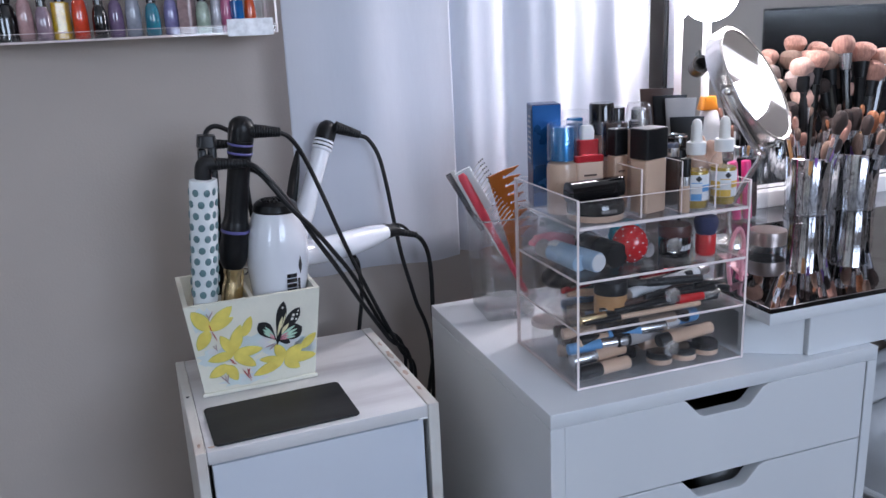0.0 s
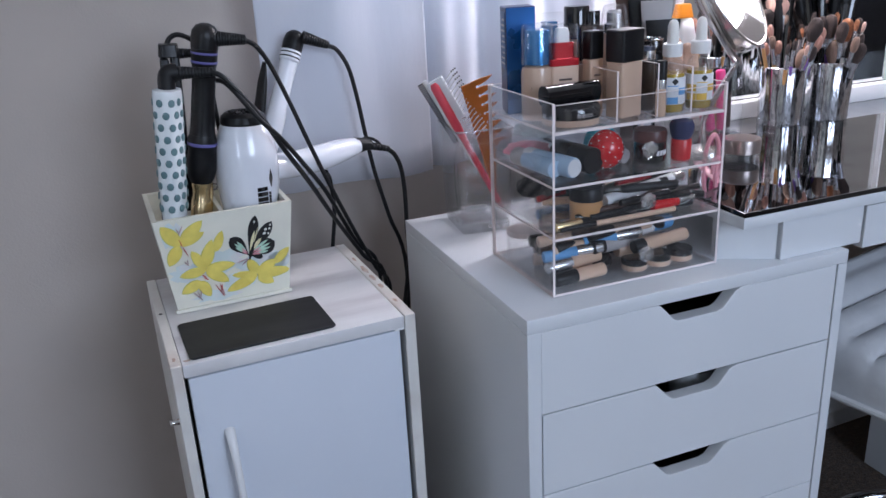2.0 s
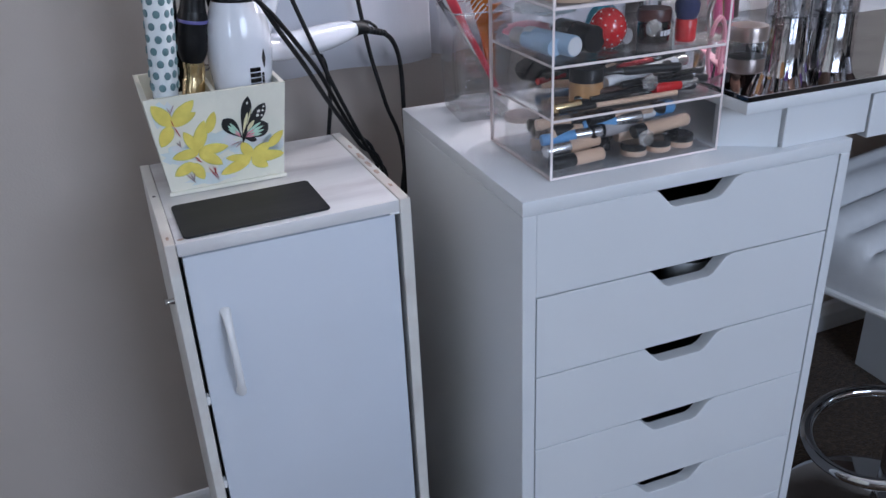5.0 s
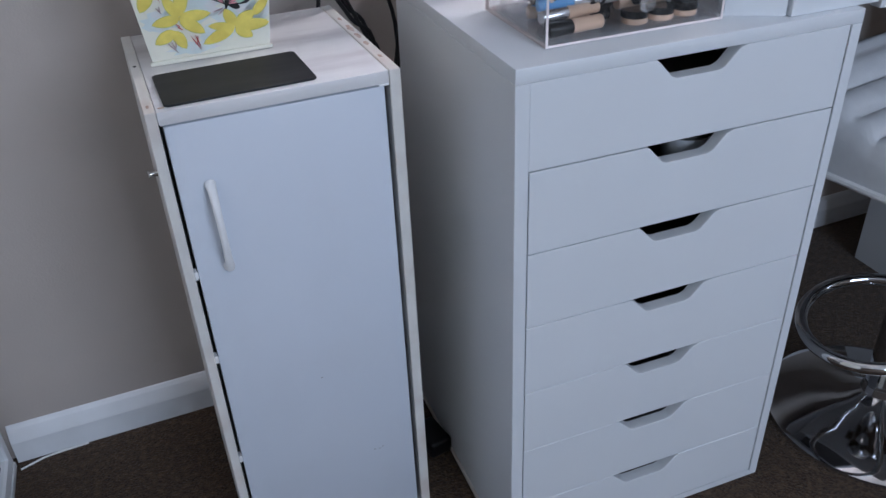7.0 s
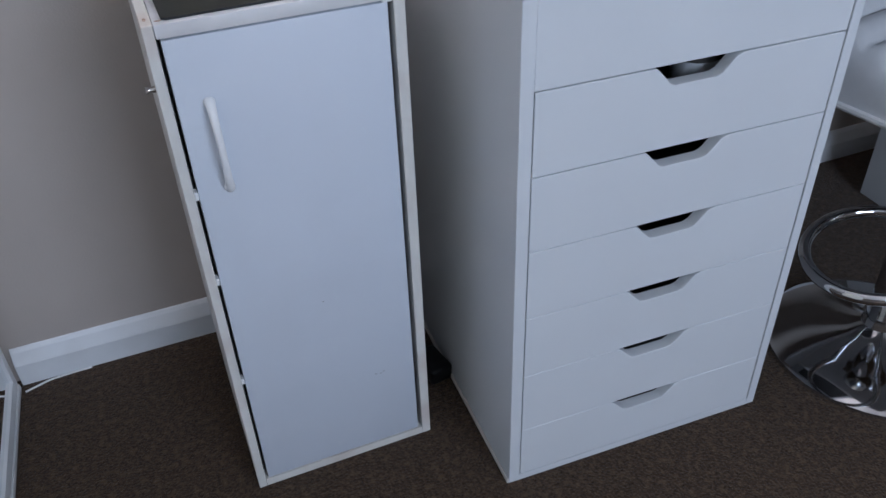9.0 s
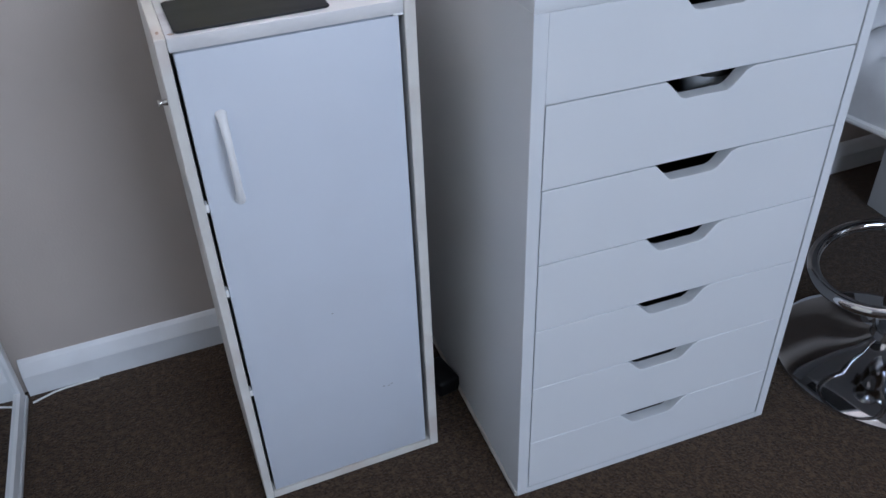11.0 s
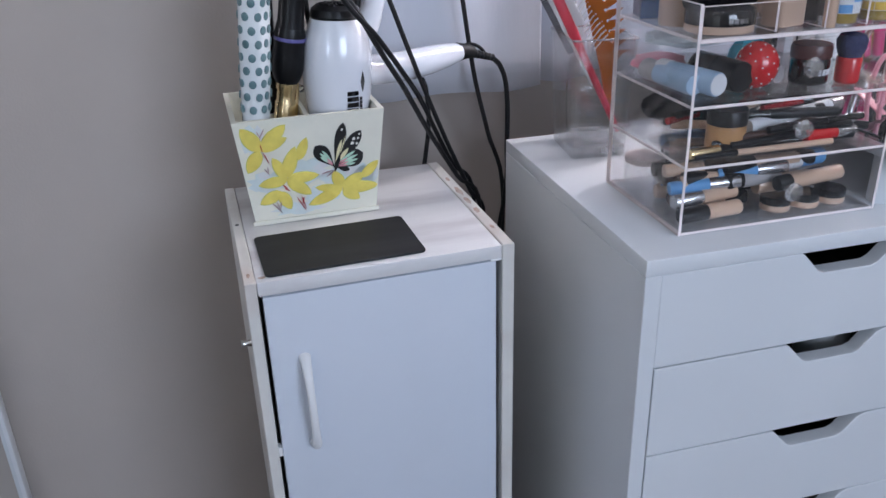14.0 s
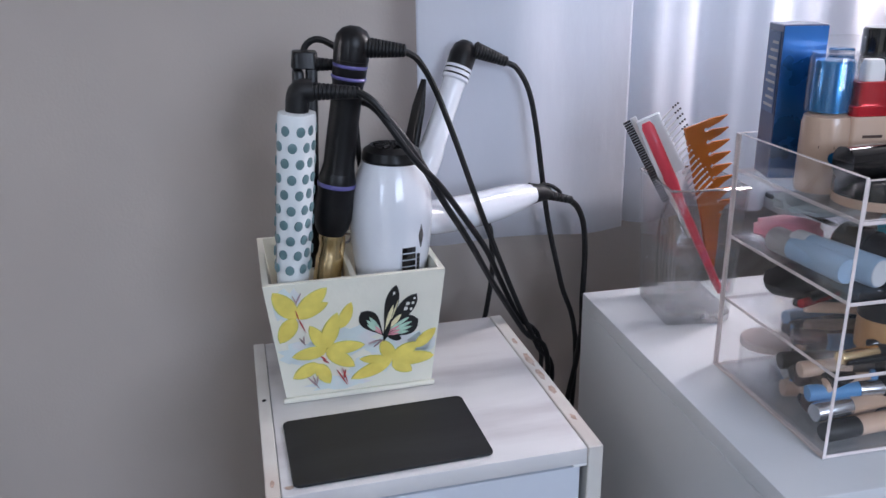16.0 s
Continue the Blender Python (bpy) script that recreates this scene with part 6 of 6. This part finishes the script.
HANDLES = [(BLACKG, "black"), (BLACKP, "black"), (WHITEM, "white"), (mat("violet_handle", (0.16, 0.07, 0.30), 0.3), "violet"), (mat("natural_wood_handle", (0.50, 0.26, 0.10), 0.4, vary=0.15), "wooden"), (BLACKG, "black")]
HAIRS = [BRISTLE, DARKBR, DARKBR, PINKBR, DARKBR, DARKBR, PALEBR, mat("orange_bristle", (0.34, 0.13, 0.06), 0.9, vary=0.3, scale=300, bump=0.5, bump_scale=500)]
rb = random.Random(23)
CUPS = ((0.6920, 0.3780), (0.7860, 0.3680))
for cx, cy in CUPS:
    cu = thing("brush_cup", "silver mercury-glass cup full of makeup brushes", "cup", (cx, cy, GT), group="brush cups on the vanity")
    prof = [(0.0345, 0), (0.0355, 0.002), (0.0395, 0.100), (0.0387, 0.101), (0.0375, 0.099), (0.0338, 0.006), (0.003, 0.005)]
    cup_bm = bm_lathe(prof, 60)
    for v in cup_bm.verts:
        a = math.atan2(v.co.y, v.co.x)
        k = 1 + 0.014 * math.cos(20 * a)
        v.co.x, v.co.y = v.co.x * k, v.co.y * k
    part("wall", cup_bm, FOIL, cu)
    part("glass_foot", bm_lathe([(0.0360, 0.0003), (0.0372, 0.0006), (0.0380, 0.010), (0.0366, 0.012)], 40), GLASS, cu)
    for i in range(26):
        a = 2.4 * i
        rr = 0.006 + 0.018 * ((i * 0.37) % 1)
        out_ = 0.030 + 0.030 * rb.random()
        bx_, by_ = cx + rr * math.cos(a), cy + rr * math.sin(a)
        ht = rb.uniform(0.130, 0.188)
        tx, ty = cx + out_ * math.cos(a), min(0.452, cy + out_ * math.sin(a))
        hr = rb.choice([0.0035, 0.0045, 0.0055, 0.007, 0.010, 0.012])
        brush((bx_, by_, GT + 0.007), (tx, ty, GT + ht), hr, hr * 2.6 + 0.008, rb.choice(HANDLES), rb.choice(HAIRS))
# large powder brushes at the back of the cups
for i, (bx_, bz_, r_, hm_) in enumerate(((0.780, 1.174, 0.0202, PINKBR), (0.830, 1.158, 0.0227, PINKBR), (0.758, 1.147, 0.0212, BRISTLE), (0.790, 1.145, 0.0212, PINKBR), (0.723, 1.152, 0.0200, PINKBR), (0.700, 1.140, 0.0215, PALEBR), (0.709, 1.120, 0.0270, GREYBR),
                                         (0.789, 1.114, 0.0270, GREYBR), (0.849, 1.124, 0.0242, PINKBR), (0.710, 1.086, 0.0235, PALEBR), (0.809, 1.093, 0.0166, PALEBR), (0.661, 1.107, 0.0175, BRISTLE), (0.875, 1.147, 0.0202, PALEBR), (0.742, 1.104, 0.0165, DARKBR), (0.756, 1.072, 0.0185, DARKBR), (0.845, 1.085, 0.0185, PALEBR), (0.670, 1.070, 0.0170, DARKBR))):
    cx, cy = min(CUPS, key=lambda c: abs(c[0] - bx_))
    hl_ = r_ * 1.55
    brush((cx + (bx_ - cx) * 0.20, cy + 0.008, GT + 0.010), (bx_, 0.412 + 0.008 * (i % 4), bz_ + hl_ * 0.5), r_ * 1.06, hl_, HANDLES[i % 2], hm_, 0.8, BLACKP if i % 3 else SILVER)

# small things on the glass by the organiser
ctn = thing("lip_gloss_box", "clear acrylic box of pink and dark lip glosses", "organiser", (0.5650, 0.3950, GT), 4)
part("wall", bm_loft([ring_rect(0.070, 0.060, 0.003, 0.0), ring_rect(0.070, 0.060, 0.003, 0.066), ring_rect(0.066, 0.056, 0.003, 0.066), ring_rect(0.066, 0.056, 0.003, 0.004)]), ACRYLIC, ctn)
for i, (gx, gy, mm) in enumerate(((-0.016, -0.012, HOTPINK), (0.004, -0.014, HOTPINK), (0.020, -0.006, BROWN), (-0.010, 0.012, PINK), (0.014, 0.014, mat("mustard_tube", (0.42, 0.32, 0.06), 0.4)))):
    stick("lip gloss tube standing in a clear box", (0.565 + gx, 0.395 + gy, GT + 0.005), (0.565 + gx * 1.3 - 0.01, 0.395 + gy, GT + 0.105), 0.0080, mm, mm if i < 2 else BLACKP, 0.6, "lip_gloss", group="lip glosses in the clear box")
pw = thing("loose_powder_pot", "round clear powder pot with a brushed steel lid", "jar", (0.4700, 0.2150, GT))
part("body", bm_lathe([(0.024, 0), (0.026, 0.002), (0.026, 0.012)], 28), GLASS, pw)
part("lid", bm_lathe([(0.0275, 0.0122), (0.0280, 0.030), (0.0265, 0.033), (0.0240, 0.0335)], 32), mat("taupe_metal_lid", (0.33, 0.28, 0.26), 0.3, metal=0.8), pw)
ob_ = thing("spout_bottle", "small white bottle with an orange spout", "bottle", (0.5080, 0.4150, GT))
part("body", bm_lathe([(0.017, 0), (0.019, 0.002), (0.019, 0.165), (0.014, 0.188), (0.010, 0.192)], 24), WHITEM, ob_)
part("spout", moved(bm_soft_box(0.034, 0.022, 0.022, 0.007, 0.75), pose(-0.004, 0, 0.1922)), ORANGE, ob_)
pk = thing("eyelash_curler", "pink metal eyelash curler standing on the glass", "eyelash curler", (0.3250, 0.1050, GT), 20)
part("frame", bm_tube([(-0.010, 0, 0.002), (-0.016, 0, 0.030), (-0.010, 0, 0.062), (0.006, 0, 0.075), (0.018, 0, 0.055), (0.014, 0, 0.022), (0.016, 0, 0.002)], 0.0028, 8), PINK, pk)
part("finger_loop", bm_tube([(0.016, 0, 0.016), (0.026, 0, 0.026), (0.022, 0, 0.042), (0.008, 0, 0.040), (0.006, 0, 0.022)], 0.0026, 8), PINK, pk)
sg = thing("paper_tag", "crumpled pink paper tag lying on the glass", "paper", (0.3450, 0.1350, GT))
part("sheet", moved(bm_soft_box(0.03, 0.045, 0.002, 0.004), pose(0, 0, 0.016, 35, 12, 30)), PINK, sg)

# ---- stool ----
QUILT = mat("white_quilted_leather", (0.66, 0.67, 0.69), 0.38, vary=0.04, scale=30, bump=0.08, bump_scale=250)
stl = thing("bar_stool", "white quilted bar stool on a chrome pedestal", "bar stool", (0.765, 0.035, 0.0), -78)
part("base", bm_lathe([(0.188, 0.0), (0.1925, 0.003), (0.1915, 0.008), (0.175, 0.016), (0.12, 0.028), (0.06, 0.045), (0.034, 0.062), (0.030, 0.075)], 64), CHROME, stl, "domed chrome disc base")
part("column", bm_lathe([(0.0295, 0.0752), (0.0295, 0.30), (0.024, 0.305), (0.0180, 0.306), (0.0180, 0.42), (0.05, 0.425), (0.06, 0.44)], 28), CHROME, stl)
part("footrest", bm_tube([(0.106 * math.sin(radians(d)), -0.100 + 0.122 * math.cos(radians(d)), 0.262 + 0.012 * math.cos(radians(d))) for d in range(0, 361, 24)], 0.0105, 14, 4), CHROME, stl)


def quilted(w, d, h, nx, ny, diamond):
    """A cushion with stitched hollows."""
    bm = bmesh.new()
    mx, my = 72, 56
    top = []
    for j in range(my + 1):
        row = []
        for i in range(mx + 1):
            u, v = i / mx, j / my
            e = min(u, 1 - u, v, 1 - v)
            rim_ = min(1, e / 0.09)
            z = h * (0.45 + 0.55 * math.sqrt(max(0, 1 - (1 - rim_) ** 2)))
            if diamond:
                if u > 0.60:
                    a, b = (u * nx + v * ny) % 1, (u * nx - v * ny) % 1
                    z -= 0.013 * rim_ * (math.exp(-(min(a, 1 - a) / 0.07) ** 2) + math.exp(-(min(b, 1 - b) / 0.07) ** 2))
                else:
                    a = ((0.60 - u) / 0.105) % 1
                    z += 0.016 * rim_ * (math.sqrt(math.sin(math.pi * a)) - 1.0) + 0.10 * max(0.0, (0.48 - u) / 0.48) ** 1.5
            else:
                a = (v * ny) % 1
                z -= 0.016 * rim_ * math.exp(-(min(a, 1 - a) / 0.14) ** 2)
            row.append(bm.verts.new((w * (u - 0.5), d * (v - 0.5), z)))
        top.append(row)
    for j in range(my):
        for i in range(mx):
            bm.faces.new((top[j][i], top[j][i + 1], top[j + 1][i + 1], top[j + 1][i]))
    edge = [top[0][i] for i in range(mx + 1)] + [top[j][mx] for j in range(1, my + 1)] + [top[my][i] for i in range(mx - 1, -1, -1)] + [top[j][0] for j in range(my - 1, 0, -1)]
    low = [bm.verts.new((v.co.x, v.co.y, 0)) for v in edge]
    k = len(edge)
    for i in range(k):
        bm.faces.new((edge[i], low[i], low[(i + 1) % k], edge[(i + 1) % k]))
    bm.faces.new(low)
    return bm


seat = part("seat", moved(quilted(0.46, 0.42, 0.090, 3.5, 3.5, True), pose(-0.04, 0.125, 0.462)), QUILT, stl)
part("piping", bm_tube([(x - 0.04, 0.125 + y, 0.470) for x, y in soft_rect(0.468, 0.428, 0.03, 4)] + [(0.194, 0.125 + 0.184, 0.470)], 0.006, 8, 2), WHITEM, seat)
part("seat_plate", bm_box(-0.09, 0.0, 0.440, 0.09, 0.20, 0.4615, 0.004, 2), CHROME, stl)

# ---- nail polish rail on the wall ----
SH0, SH1, SHZ = -0.742, -0.193, 1.2430
sh = thing("polish_shelf", "clear acrylic wall rail holding a row of nail polish", "shelf", tilt=MW_)
part("floor_plate", pane(SH0, 0.4700, SHZ - 0.003, SH1, WY - 0.0055, SHZ), CLEAR2, sh, smooth=False)
part("front_lip", pane(SH0, 0.4665, SHZ - 0.003, SH1, 0.4695, SHZ + 0.010), CLEAR2, sh, smooth=False)
part("back_plate", pane(SH0, WY - 0.005, SHZ - 0.003, SH1, WY - 0.002, SHZ + 0.12), CLEAR2, sh, smooth=False)
part("end_plate", pane(SH1 + 0.0003, 0.4665, SHZ - 0.003, SH1 + 0.0033, WY - 0.002, SHZ + 0.08), CLEAR2, sh, smooth=False)
part("price_strip", bm_box(-0.262, 0.4650, SHZ - 0.006, -0.197, 0.4663, SHZ + 0.018, 0.0004, 1), mat("cloudy_tape", (0.80, 0.82, 0.85), 0.4, vary=0.2, scale=90), sh, "cloudy white tape strip")
POL = [("pale clear", (0.62, 0.55, 0.52)), ("red", (0.45, 0.03, 0.03)), ("cream", (0.66, 0.58, 0.44)), ("plum", (0.18, 0.03, 0.10)), ("glossy black", (0.010, 0.010, 0.012)), ("blush pink", (0.58, 0.40, 0.40)), ("mauve", (0.38, 0.30, 0.36)), ("yellow", (0.72, 0.50, 0.02)), ("orange red", (0.78, 0.12, 0.05)), ("black", (0.012, 0.010, 0.014)), ("purple grey", (0.30, 0.22, 0.34)), ("silver", (0.42, 0.44, 0.50)), ("teal", (0.02, 0.27, 0.36)), ("lavender", (0.36, 0.34, 0.56)), ("rose beige", (0.48, 0.36, 0.36)), ("pale green", (0.46, 0.54, 0.46)), ("white", (0.66, 0.66, 0.70)), ("pink", (0.60, 0.22, 0.36)), ("blue", (0.02, 0.22, 0.52)), ("orange", (0.76, 0.16, 0.03))]
PX = [-0.708, -0.681, -0.655, -0.626, -0.5460, -0.5215, -0.4990, -0.4765, -0.4530, -0.4280, -0.4070, -0.3840, -0.3590, -0.3330, -0.3110, -0.2900, -0.2700, -0.2560, -0.2420, -0.2210]
for i, ((cn, col), x) in enumerate(zip(POL, PX)):
    w_ = 0.0155 if i == 4 else 0.0105 if i < 16 else 0.0085
    hh = 0.044 + 0.006 * ((i * 7) % 3)
    pb = thing("nail_polish", "%s nail polish bottle on the wall rail" % cn, "nail polish", tuple(MW_ @ Vector((x, 0.5050 + 0.006 * ((i * 5) % 3 - 1), SHZ + 0.0002))), 11 * i, "nail polish on the rail")
    pm = mat("polish_" + cn.replace(" ", "_"), tuple(0.85 * c ** 1.35 for c in col), 0.16, vary=0.15, scale=160, coat=0.8)
    if i in (7, 14, 18):
        part("body", bm_soft_box(2 * w_, 2 * w_, hh, 0.003, 0.96), pm, pb)
    else:
        part("body", bm_lathe([(w_ * 0.88, 0), (w_, 0.002), (w_ * 0.98, hh * 0.6), (w_ * 0.80, hh * 0.88), (w_ * 0.5, hh)], 20), pm, pb)
    part("glass_base", bm_lathe([(w_ * 1.0, 0.0004), (w_ * 1.04, 0.001), (w_ * 1.04, 0.004), (w_ * 1.0, 0.0045)], 20), GLASS, pb)
    part("cap", bm_lathe([(w_ * 0.62, hh + 0.0003), (w_ * 0.60, hh + 0.028), (w_ * 0.50, hh + 0.031)], 18), BLACKG if i not in (5, 16) else WHITEM, pb)

# ---- dark television on the opposite side, seen in the mirror ----
tv = thing("television", "black flat television on the wall", "television", (2.4480, -1.005, 0.548))
part("case", bm_box(-0.045, -0.612, 0.0, -0.001, 0.612, 0.690, 0.004, 2), BLACKP, tv)
part("screen", bm_box(-0.048, -0.602, 0.012, -0.0455, 0.602, 0.680), mat("dark_screen", (0.008, 0.008, 0.010), 0.18, vary=0.05), tv, smooth=False)
